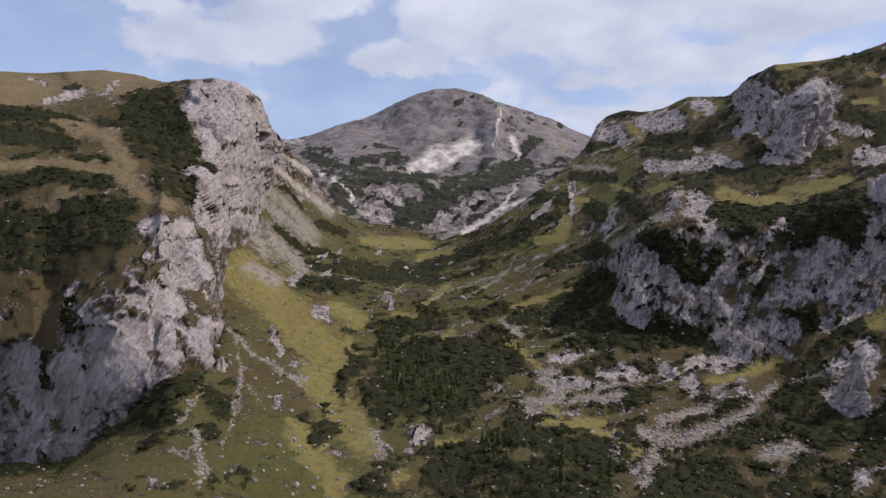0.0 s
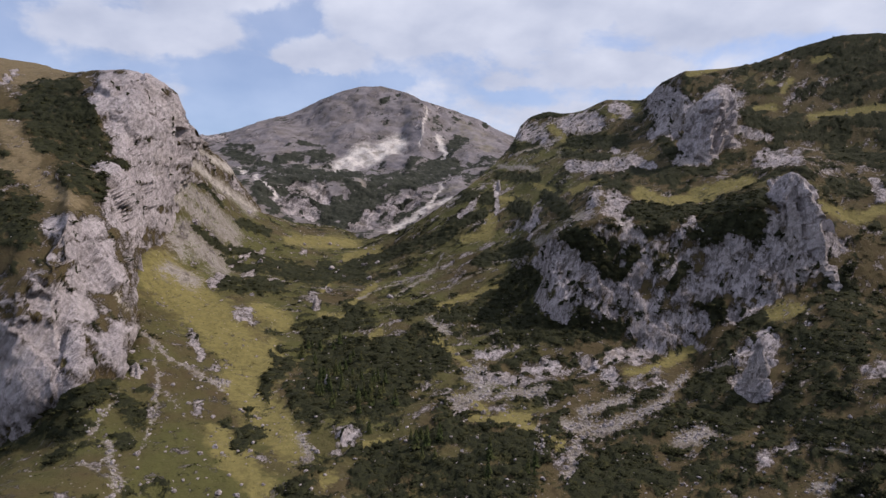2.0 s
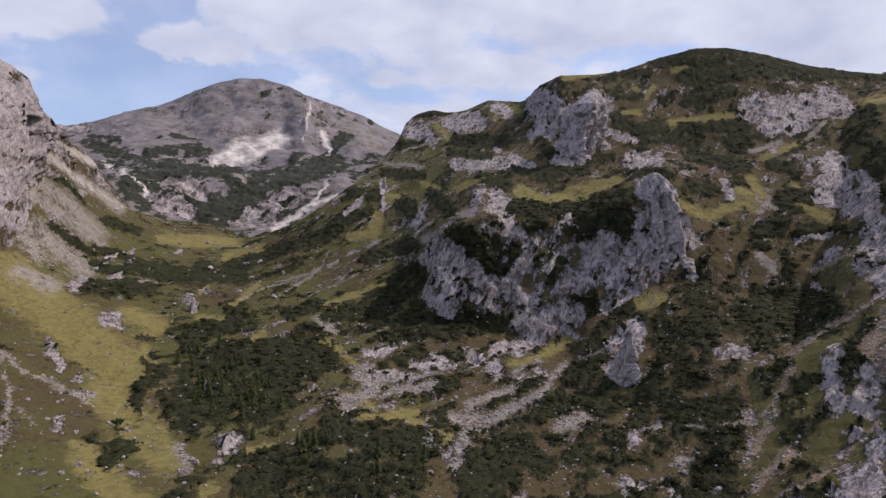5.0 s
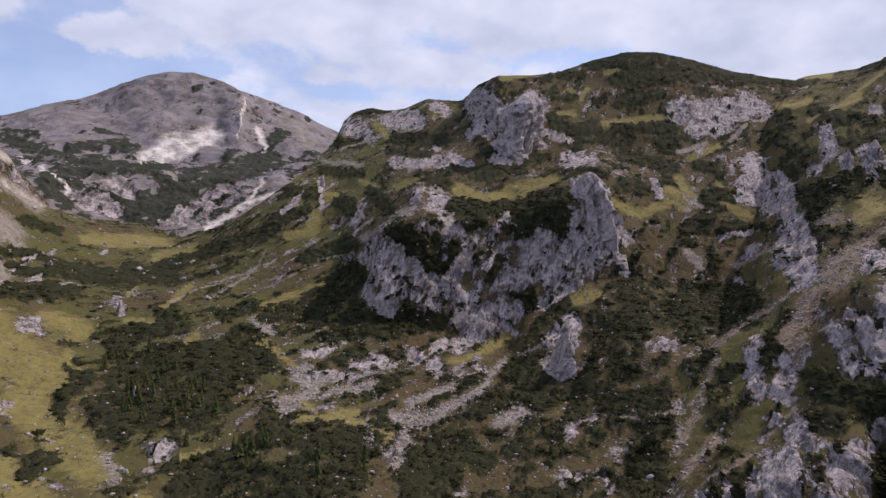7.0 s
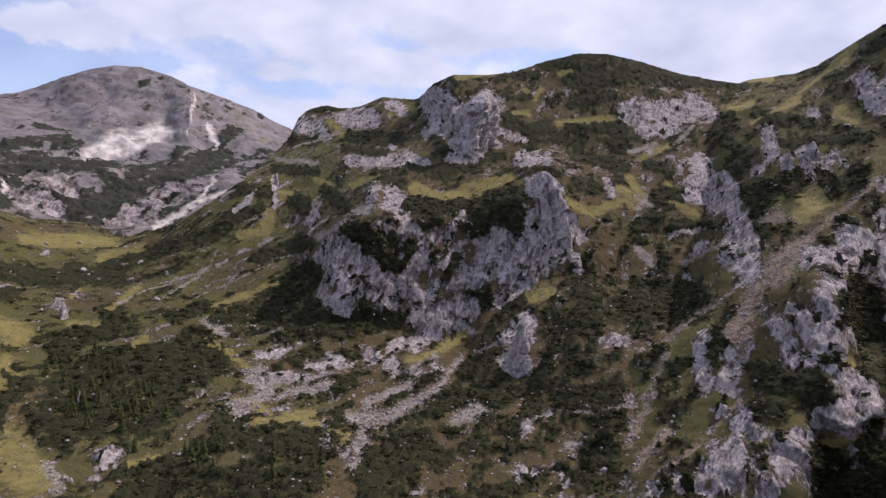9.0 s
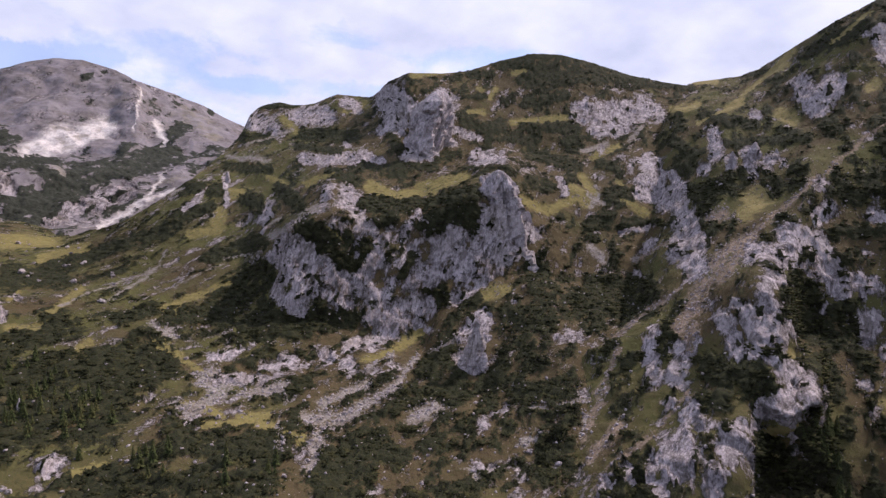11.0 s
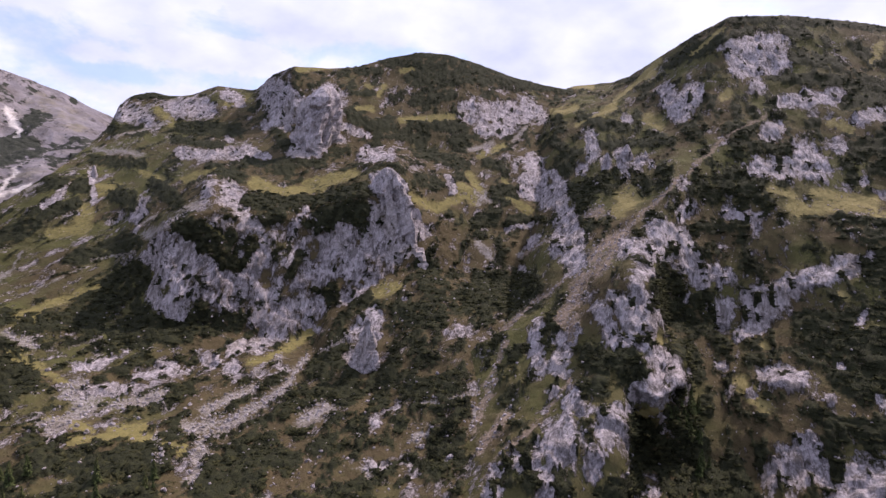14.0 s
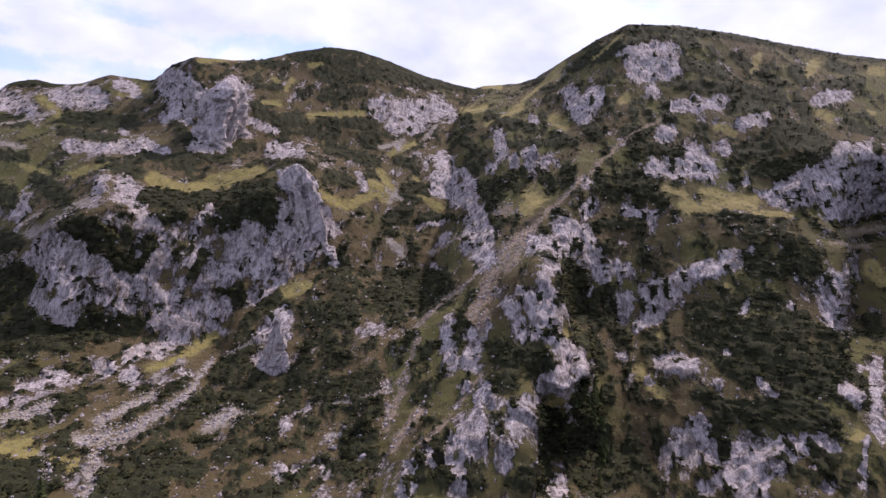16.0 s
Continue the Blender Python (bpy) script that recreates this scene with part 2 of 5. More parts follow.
def pine_material(name, dark, pale, lit_clumps=0.75):
    n = Nodes(name)
    geo = n.t.nodes.new("ShaderNodeNewGeometry")
    c = n.mix(n.math("POWER", geo.outputs["Random Per Island"], 1.8), dark, pale)
    # random olive clumps stand in for sunlit tops, as hump shading barely shows
    c = n.mix(n.span(n.noise(0.11, 4), 0.46, 0.66, 0, lit_clumps), c, (0.076, 0.072, 0.030))
    return n.finish(c, 0.95, None, specular=0.02)


def stone_material(name):
    n = Nodes(name)
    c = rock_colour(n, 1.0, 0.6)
    return n.finish(c, 0.92, n.noise(0.9, 8, 0.7), 0.9, 1.0)


pine_scrub = pine_material("dwarf_pine_needles", (0.014, 0.015, 0.009), (0.037, 0.039, 0.018), 0.35)
# lighter copy of the pine green, painted as scrub in sunlight
heath_green_lit = pine_material("heath_bush_leaves_lit", (0.022, 0.023, 0.010), (0.085, 0.080, 0.032))
spruce_green = pine_material("spruce_needles", (0.022, 0.030, 0.012), (0.075, 0.088, 0.034))
bark = Nodes("bark")
bark = bark.finish(bark.mix(bark.noise(2.0, 4), (0.06, 0.045, 0.035), (0.13, 0.10, 0.08)), 0.95)
limestone = stone_material("limestone")
VALLEY_0 = [
    (-40.9, -23.9, 140), (-19.8, -28.88, 155), (11.4, -29.88, 150), (39.3, -30.88, 165), (85.8, -25.89, 175),
]
VALLEY_1 = [
    (-40.8, -21.09, 170), (-32.5, -21.67, 185), (-19.7, -23.58, 200), (-4.5, -24.8, 205), (11.4, -24.44, 197), (31.7, -25.05, 203),
    (42, -23.19, 212), (51.3, -20.66, 225), (56.7, -22.98, 235), (62, -24.04, 245), (79.4, -26.06, 260),
]
VALLEY_2 = [
    (-40.7, -18.92, 315), (-32.4, -19.47, 298), (-28.4, -17.45, 282), (-24.1, -17.62, 256), (-17.2, -18.39, 250), (-9.7, -18.7, 255),
    (-1.8, -19.18, 252), (6.1, -18.61, 250), (15.9, -18.56, 262), (21.1, -19.74, 254), (29.1, -19.78, 247), (36.9, -18.04, 250),
    (41.9, -16.27, 258), (48.9, -13.78, 285), (55.4, -17.42, 310), (61.8, -20.26, 320), (79.3, -22.88, 330),
]
VALLEY_3 = [
    (-40.6, -16.33, 380), (-31.2, -17.84, 340), (-27.1, -15.23, 292), (-24, -12.62, 287), (-19.5, -12.53, 303), (-12.2, -12.98, 330),
    (-4.4, -13.23, 338), (3.5, -13.49, 330), (10.2, -13.81, 318), (18.5, -14.26, 320), (25.9, -13.12, 335), (28, -15.88, 300),
    (31.7, -16.56, 285), (34.8, -16.69, 280), (36.9, -15.62, 283), (41.8, -12.41, 300), (46.5, -10.65, 318), (54.4, -13.18, 350),
    (61.6, -16.31, 370), (79.1, -19.58, 400),
]
VALLEY_4 = [
    (-40.6, -15.57, 460), (-28.4, -16.16, 400), (-24, -13.08, 350), (-20.6, -10.53, 345), (-19.4, -7.94, 378), (-14.6, -7.89, 400),
    (-8.5, -8.06, 430), (-1.8, -8.14, 430), (6.1, -8.1, 418), (11.2, -9.01, 400), (15.7, -10.24, 370), (21.2, -10.78, 365),
    (26.4, -11.85, 362), (29.1, -11.84, 365), (30.6, -9.77, 375), (34.7, -7.14, 390), (38.8, -5.53, 405), (42.7, -6.68, 405),
    (47.4, -7.23, 405), (50.9, -7.52, 410), (55.9, -10.33, 440), (61.5, -13.06, 450), (79, -16.16, 470),
]
VALLEY_5 = [
    (-40.5, -14.82, 450), (-28.3, -15.28, 430), (-22.6, -10.39, 420), (-19.8, -3.51, 425), (-18.4, -3.54, 440), (-15.5, -4.35, 468),
    (-11.6, -4.68, 520), (-7, -4.74, 560), (-2.3, -4.92, 575), (3.4, -5.02, 530), (8.6, -4.98, 485), (13.2, -4.9, 460),
    (15.6, -3.48, 430), (16.7, -2.06, 395), (20.7, -0.32, 400), (23.3, -1.05, 400), (29, -0.86, 410), (33.7, 0.99, 412),
    (38.7, -1.47, 430), (42.6, -2.45, 450), (47.3, -2.39, 460), (50.8, -1.87, 482), (55.8, -4.95, 500), (61.4, -9.73, 520),
    (78.8, -12.65, 540),
]
VALLEY_6 = [
    (-40.5, -14.05, 520), (-28.3, -14.4, 520), (-22.6, -8.49, 500), (-19.7, -2.29, 455), (-17.4, -1.82, 480), (-14.5, -1.84, 505),
    (-12.3, -1.86, 545), (-9.5, -2.14, 620), (-4.4, -2.16, 700), (-1.3, -2.43, 720), (3.4, -2.42, 600), (8.6, -2.4, 550),
    (13.1, -1.86, 520), (16.6, -0.67, 490), (20.7, 2, 480), (24.4, 1.38, 470), (29, 1.63, 480), (33.1, 2.63, 490),
    (36.7, 4.01, 480), (39.7, 2.06, 500), (44, 1.02, 500), (48.5, 1.93, 520), (52.3, 2.78, 560), (56.8, -0.44, 590),
    (61.3, -5.52, 620), (78.7, -9.07, 620),
]
VALLEY_7 = [
    (-40.5, -13.29, 600), (-28.3, -13.52, 620), (-22.6, -7.53, 600), (-19.6, -1.3, 480), (-17.4, 0.67, 500), (-15.4, 3.17, 535),
    (-13.5, 1.94, 590), (-10, -0.08, 690), (-6.9, -0.86, 760), (-3.3, -1.12, 780), (-0.2, -2.43, 760), (3.4, -1.49, 640),
    (6, -0.34, 620), (9.1, 1.61, 640), (11.8, 3.32, 690), (12.7, 4.38, 730), (14.2, 6.15, 800), (17.2, 6.2, 760),
    (22.3, 6.24, 690), (26.5, 7, 640), (29.6, 4.96, 560), (34.7, 5.15, 580), (39.1, 5.06, 600), (43.9, 4.93, 600),
    (48.4, 6.18, 640), (52.2, 7.56, 700), (54.6, 6.73, 760), (61.1, -1.28, 800), (78.5, -5.45, 800),
]
VALLEY_8_WEST = [
    (-40.5, -12.52, 700), (-28.3, -13.07, 720), (-22.6, -7.05, 680), (-19.6, -1.06, 500), (-17.3, 1.66, 520), (-15.4, 4.16, 545),
    (-13.9, 4.19, 620), (-10, 0.43, 740), (-6.9, -0.6, 800), (-3.3, -0.97, 830), (0.3, -2.17, 790), (3.4, -1.17, 655),
    (6, 0.44, 660), (9.1, 2.63, 700), (10.6, 3.94, 760), (11.8, 5.02, 800), (12.8, 6.1, 840), (13.4, 6.92, 865),
    (13.6, 7.86, 880), (14.7, 8.82, 900),
]
VALLEY_8_EAST = [
    (16.2, 9.25, 900), (17.7, 8.99, 890), (19.3, 9.21, 880), (21.3, 10.08, 870), (24.4, 9.85, 860), (25.9, 11.22, 760),
    (27.7, 12.03, 720), (31.1, 11.98, 740), (33.3, 12.21, 760), (36.1, 13.01, 780), (39, 13.52, 780), (41.4, 13.33, 780),
    (44.2, 12.53, 780), (47.4, 11.29, 785), (50.5, 10.5, 795), (52.3, 10.12, 800), (54.5, 10, 830), (56.6, 7.46, 860),
    (61, 0.83, 900), (78.4, -1.82, 1000),
]
VALLEY_8 = VALLEY_8_WEST + VALLEY_8_EAST
LEFT_0 = [
    (-40.9, -23.9, 360), (-34.8, -22.7, 320), (-32.9, -21.98, 308), (-30.5, -20.46, 298), (-27.2, -18.08, 285), (-24.1, -15.82, 279),
    (-20.8, -13.85, 290), (-19.8, -8.65, 360), (-19.2, -5.74, 435), (-16.9, -3.82, 480), (-15.5, -0.83, 520), (-14, 0.17, 560),
    (-9.5, -2.39, 680),
]
LEFT_1 = [
    (-40.8, -22.16, 365), (-34.7, -20.47, 323), (-32.8, -19.4, 311), (-30.4, -17.98, 301), (-27.1, -15.1, 288), (-24, -12.62, 283),
    (-20.7, -10.76, 298), (-20, -7.66, 355), (-19.3, -2.78, 438), (-16.9, -0.58, 490), (-15.4, 3.17, 530), (-14.2, 3.68, 590),
    (-9.5, -0.85, 720),
]
LEFT_2 = [
    (-40.3, -8.61, 377), (-35.8, -9.24, 338), (-33.6, -9.31, 325), (-32.7, -11.22, 317), (-30.5, -7.48, 313), (-27.7, -5.75, 304),
    (-25.4, -4.31, 310), (-24.4, -0.07, 342), (-22.2, 0.55, 368), (-21.1, 1.14, 392), (-19.2, 2.62, 455), (-16.8, 4.13, 495),
    (-15.4, 5.15, 533), (-14.2, 4.68, 600), (-9.5, -0.34, 735),
]
LEFT_3 = [
    (-39.9, 3.31, 470), (-35.4, 3.94, 450), (-29.8, 4.41, 440), (-25.8, 5.27, 450), (-22.3, 3.99, 430), (-19.1, 6.49, 470),
    (-16.3, 7.56, 507), (-15.6, 7.1, 528), (-14.2, 5.18, 605), (-9.5, -0.08, 745),
]
LEFT_4 = [
    (-39.8, 7.81, 560), (-35.2, 8.42, 560), (-29.7, 8.59, 540), (-25.7, 9.72, 530), (-22.2, 10.3, 500), (-19.1, 10.74, 500),
    (-16.3, 9.48, 515), (-15.6, 7.97, 526), (-14.2, 5.67, 610), (-9.5, 0.18, 755),
]
LEFT_5 = [
    (-39.7, 10, 820), (-35.1, 10.69, 800), (-33, 10.79, 800), (-28.5, 11.56, 780), (-26, 11.45, 740), (-23.9, 11.02, 620),
    (-21.7, 11.47, 545), (-19.9, 11.69, 535), (-18.3, 11.48, 530), (-17.2, 10.85, 525), (-16.1, 10.16, 520), (-15.7, 8.45, 522),
    (-15.3, 7.69, 560), (-14.5, 6.99, 570), (-14.2, 6.06, 620), (-12.5, 4.71, 700), (-9.5, 0.43, 765),
]
FAR_0 = [
    (-22.5, -4.17, 700), (-9.5, -3.68, 720), (-1.3, -3.47, 760), (6, -2.93, 800), (18.4, -2.3, 900),
]
FAR_1 = [
    (-22.5, -1.76, 780), (-10, -0.08, 790), (-6.9, -0.44, 840), (-1.3, -1.12, 860), (3.4, -0.86, 880), (11.1, 0.17, 900),
    (18.4, 1.15, 950),
]
FAR_2 = [
    (-22.4, 1.6, 900), (-11.5, 2.71, 920), (-9, 3.24, 960), (-4.4, 3.17, 980), (0.8, 2.77, 980), (6, 3.27, 1000),
    (11.1, 3.22, 1000), (18.3, 3.61, 1050),
]
FAR_3 = [
    (-22.4, 3.51, 1200), (-11.5, 4.48, 1250), (-4.3, 4.2, 1250), (0.8, 4.16, 1250), (3.9, 4.41, 1190), (6, 4.39, 1260),
    (11.1, 4.64, 1200), (18.3, 4.58, 1200),
]
FAR_4 = [
    (-22.3, 4.46, 1500), (-13.4, 6.08, 1500), (-6.9, 7.31, 1450), (-1.2, 8.37, 1450), (2.9, 7.86, 1420), (4.9, 8.34, 1380),
    (7.5, 7.55, 1450), (11, 6.74, 1450), (18.3, 5.55, 1450),
]
FAR_5 = [
    (-22.3, 3.99, 1700), (-17.3, 5.97, 1700), (-14.4, 6.75, 1700), (-12.4, 7.05, 1700), (-9.4, 8.16, 1700), (-6.9, 8.91, 1700),
    (-4.3, 10.19, 1680), (-2.3, 11.04, 1660), (-0.5, 11.49, 1650), (1.3, 11.49, 1640), (3.4, 11.03, 1600), (4.9, 10.33, 1550),
    (7.5, 9.54, 1600), (10.3, 8.54, 1620), (12, 7.6, 1600), (13.4, 7.02, 1600), (15.5, 6.03, 1600), (18.3, 4.82, 1600),
]
PEAK_0 = [
    (33.1, -30.67, 170), (39.3, -30.88, 165), (50.1, -31.65, 158), (60.8, -31.11, 185), (68.3, -30.18, 215), (85.8, -26.26, 225),
    (91.7, -24.37, 230),
]
PEAK_1 = [
    (33.2, -26.08, 205), (39.4, -23.94, 218), (44.7, -24.18, 198), (47.9, -22.84, 198), (52.7, -21.86, 198), (57.2, -21.69, 200),
    (58.5, -22.55, 240), (63.1, -21.75, 262), (68.1, -20.79, 265), (70.4, -19.83, 266), (74.9, -20.3, 264), (79.1, -19.16, 266),
    (83, -18.42, 270), (85.4, -17.9, 275), (91.2, -16.54, 285),
]
PEAK_2 = [
    (35.3, -21.35, 240), (41.5, -18.63, 250), (47.3, -17.54, 240), (51.6, -16.78, 232), (55.3, -14.46, 235), (60.5, -16.71, 228),
    (62, -15.16, 236), (63.1, -17.03, 282), (65.5, -16.85, 290), (70.3, -15.93, 288), (74.8, -15.87, 288), (78.9, -15.29, 290),
    (82.8, -14.69, 295), (85.2, -14.27, 315), (91, -13.17, 335),
]
PEAK_3 = [
    (37.4, -16.73, 290), (44.7, -12.99, 285), (50, -10.46, 285), (53.7, -9.39, 280), (57.8, -6.74, 272), (59.6, -7.21, 272),
    (61, -10.22, 325), (62.4, -10.16, 335), (65.4, -10.02, 338), (70.1, -8.78, 345), (74.5, -8.49, 345), (78.6, -8.17, 350),
    (82.1, -8.75, 350), (82.9, -8.67, 430), (90.8, -7.79, 450),
]
PEAK_4 = [
    (41.6, -14.94, 350), (47.9, -9.17, 332), (51.5, -5.78, 342), (55.2, -3.42, 345), (58.2, -1.84, 348), (60.3, -4.13, 330),
    (62.8, -5.35, 350), (65.3, -5.79, 362), (69.9, -3.43, 380), (74.3, -2.37, 385), (78.4, -2.73, 385), (80.4, -3.56, 390),
    (81.9, -3.94, 400), (83, -3.45, 470), (90.5, -2.71, 500),
]
PEAK_5 = [
    (46.8, -6.31, 480), (50, -0.06, 490), (55.1, 2, 440), (59.2, 1.08, 388), (61.2, 2.49, 392), (65.1, 1.46, 410),
    (69.8, 1.19, 425), (74.2, 0.69, 430), (77.1, 0.68, 435), (78.7, 0.45, 430), (81.5, -1.75, 440), (83.3, -1.93, 500),
    (90.4, -1.15, 530),
]
PEAK_6 = [
    (46.8, -0.07, 600), (49.4, 5.08, 620), (51, 8.09, 660), (54, 8.07, 620), (57.6, 7.53, 560), (61.6, 6.46, 480),
    (64, 7.85, 485), (67.3, 7.72, 495), (71.8, 7.05, 505), (76.1, 6.38, 510), (78.2, 4.04, 470), (80.1, 3.53, 470),
    (84.1, 3.38, 480), (90.2, 4.28, 520),
]
PEAK_7 = [
    (46.8, 2, 690), (49.4, 6.59, 740), (51.2, 9.67, 860), (52.5, 10.4, 880), (56, 10.59, 850), (57.5, 11.04, 790),
    (60, 12.52, 720), (62.4, 13.8, 660), (65.3, 15.07, 620), (69.4, 14.65, 635), (73.8, 13.59, 650), (77.9, 12.3, 670),
    (81.7, 11.12, 690), (84.1, 10.54, 710), (89.9, 9.4, 730),
]
LEFT_SCRUB_A = [
    (-35.23, 7.88, -30.53, 7.23, 0.51), (-35.28, 6.23, -31.33, 5.87, 0.63), (-34.64, 4.39, -33.21, 4.68, 0.17), (-30.41, 4.61, -28.26, 4.25, 0.32), (-26.11, 8.65, -23.14, 7.94, 1.05), (-25.74, 6.64, -22.31, 5.88, 0.96),
    (-25.77, 5.27, -20.55, 4.04, 0.68), (-24.12, 3, -21.94, 1.85, 0.63), (-28.57, 7.59, -26.54, 7.73, 0.28), (-35.06, 2.27, -32.9, 2.76, 0.62), (-33.26, 3.18, -28.3, 2.67, 0.49), (-34.78, -0.28, -31.14, -1.18, 1.06),
    (-30.72, 0.15, -27.13, 0.62, 0.9), (-30, -1.65, -27.17, -1.23, 0.73), (-35.53, -1.97, -31.18, -2.52, 0.63), (-35.24, -3.69, -31.98, -4.05, 0.38), (-28.21, -2.14, -27.4, -2.39, 0.23), (-28.05, -3.75, -27.97, -3.85, 0.23),
]
LEFT_SCRUB_B = [
    (-23.53, 10.2, -25.66, 9.81, 0.33), (-31.32, -7.64, -31.16, -8.76, 0.44), (-30.84, 9.77, -30.07, 10.06, 0.27), (-33.21, -10.51, -33.13, -12.88, 0.21), (-39.34, 2.14, -37.54, -1.51, 1.54), (-39.2, 6.11, -36.62, 6.74, 0.96),
]
LEFT_SCRUB = LEFT_SCRUB_A + LEFT_SCRUB_B
LEFT_ROCK_A = [
    (-21.32, 10.59, -17.66, 10.82, 0.75), (-21.58, 8.96, -16.27, 9, 0.96), (-20.48, 7.38, -16.07, 7.08, 0.96), (-20.06, 5.49, -16.33, 5.12, 0.96), (-19.18, 3.59, -16.6, 3.15, 0.84), (-21.46, 3.54, -19.66, 2.61, 0.62),
    (-21.04, 1.62, -17.34, 1.66, 0.96), (-20.63, -0.32, -19.25, -0.81, 0.83), (-19.24, 0.17, -16.9, -0.83, 0.63), (-20.2, -2.28, -20.11, -2.38, 0.29), (-25.06, -1.02, -22.44, -1.04, 0.75), (-24.24, -2.69, -21.81, -2.74, 0.88),
    (-23.84, -4.61, -21.63, -5.16, 0.92), (-26.04, -6.4, -23.9, -7.46, 1.25), (-28.6, -9.44, -24.4, -10.25, 1.38), (-30.17, -8.18, -30.09, -8.28, 0.4), (-31.44, -12.03, -26.19, -12.86, 1.57), (-35.11, -11.13, -34.11, -13.58, 1.29),
]
LEFT_ROCK_B = [
    (-32.66, -14.65, -30.75, -14.94, 1.5), (-32.37, -17.63, -30.4, -16.71, 1.01), (-34.93, -16.74, -34.67, -19.61, 1.12), (-27.92, -14.9, -26.87, -14.59, 0.69), (-21.73, -10.45, -20.8, -9.56, 0.82), (-23.11, -11.77, -24.01, -12.15, 0.36),
    (-37.85, -10.95, -37.99, -15.34, 1.92), (-32.36, 8.78, -29.7, 9.67, 0.18), (-28.52, 9.56, -27.29, 10.55, 0.11), (-33.4, 10.33, -32.33, 10.04, 0.1),
]
LEFT_ROCK = LEFT_ROCK_A + LEFT_ROCK_B
LEFT_GOLD = [
    (-35.18, 9.52, -32.34, 9.62, 1.58), (-29.67, 10.66, -24.8, 10.77, 1.42), (-31.66, 7.35, -27.8, 6.52, 0.84), (-35.35, 3.94, -28.66, 4.01, 0.5), (-28.67, 3.79, -23.72, 1.11, 0.78), (-27.82, 5.63, -26.64, 3.86, 0.76),
    (-32.23, 0.59, -31.07, 1.49, 0.72),
]
VALLEY_SCRUB = [
    (-8.8, -13.9, -8.8, -13.9, 0.67), (-10.2, -16.8, -10.1, -16.8, 0.77), (-11.1, -18.7, -11, -18.7, 0.86), (-9.9, -18.8, -9.9, -18.8, 0.48), (36.3, -15.4, 36.3, -15.4, 0.48), (35.4, -16.9, 34.9, -17.9, 0.67),
    (-4.3, -15.7, 0.6, -16.1, 1.53), (1.5, -21.4, 5.6, -23, 1.25), (-0.5, -23, 2.5, -24.1, 1.05),
]
VALLEY_ROCK = [
    (-11.6, -9, -10.8, -9, 0.53), (35.4, -18.3, 36.5, -17.9, 0.24), (33.6, -23, 35.5, -23.2, 0.38), (-2.9, -19.6, -1.5, -19.7, 0.48),
]
VALLEY_SCREE = [
    (-6.3, -19.7, -5.8, -21.1, 0.58),
]
# yellow grass and sunlit turf of the west slope, both painted gold
VALLEY_GOLD = [
    (-17.9, -4.8, -9.6, -13.1, 2.16), (-11.7, -14, -7.6, -20, 1.92), (-13.7, -18.7, -9.7, -23.6, 1.44), (-10.2, -8.5, -7.7, -9.4, 0.96), (-8.8, -9.2, -7.9, -9.7, 0.67), (-8.8, -11.1, -8.4, -12.5, 0.58),
    (-3.5, -23.1, -4.5, -23.4, 0.58), (-0.5, -20.5, 1.5, -20, 0.38),
]
FAR_SCRUB = [
    (-9.69, 2.14, -6.18, 3.44, 0.74), (-6.18, 3.59, -1.07, 3.22, 0.59), (-1.08, 2.19, 4.11, 3.48, 0.65), (-4.17, 0.38, -0.05, 1.15, 0.76), (-3.15, -0.66, -1.08, 0.38, 0.65), (-12.56, 5.57, -8.18, 4.17, 0.31),
    (-8.18, 4.67, -4.14, 5.64, 0.26), (4.11, 3.74, 7.73, 4.24, 0.49), (3.59, 4.51, 4.11, 5.28, 0.43), (7.21, 5.26, 8.24, 6.78, 0.65), (-8.71, 1.13, -8.22, 0.88, 0.42), (-4.18, -0.91, -3.67, -0.81, 0.48),
    (-12.08, 5.98, -10.14, 5.73, 0.2), (-6.16, 6.46, -4.13, 6.34, 0.16),
]
FAR_ROCK = [
    (4.5, 8.2, 5, 9.6, 0.18), (-6.7, 2.42, -4.16, 1.92, 0.46), (-7.46, 1.14, -4.17, 0.38, 0.4), (-8.95, 2.14, -7.95, 2.41, 0.2), (-1.09, -0.92, 2.03, 1.16, 0.54), (2.03, 0.64, 4.11, 1.67, 0.51),
    (-0.05, -1.44, -1.61, -0.92, 0.34), (-14.91, 6.71, -12.55, 6.55, 0.26),
]
FAR_SCREE = [
    (5.3, 9.5, 4.7, 6.8, 0.19), (-2.87, 4.33, -0.29, 6.03, 0.71), (-1.58, 4.34, 2.56, 7.05, 0.78), (-0.03, 4.66, 3.07, 6.8, 0.52), (6.7, 3.22, 5.15, 0.38, 0.26), (4.11, -0.14, 0.72, -2.22, 0.46),
    (7.23, 1.41, 4.11, -0.14, 0.33), (2.55, -0.92, 1.5, -3.01, 0.33), (6.43, 7.3, 6.96, 5.01, 0.46), (-11.14, 4.12, -8.21, 1.64, 0.19),
]
FAR_GOLD = [
    (-5.67, 4.2, -3.13, 3.97, 0.32), (-1.59, 2.96, -0.56, 2.7, 0.52), (6.7, 2.7, 8.25, 2.7, 0.58), (8.23, 7.78, 10.8, 6.24, 0.9),
]
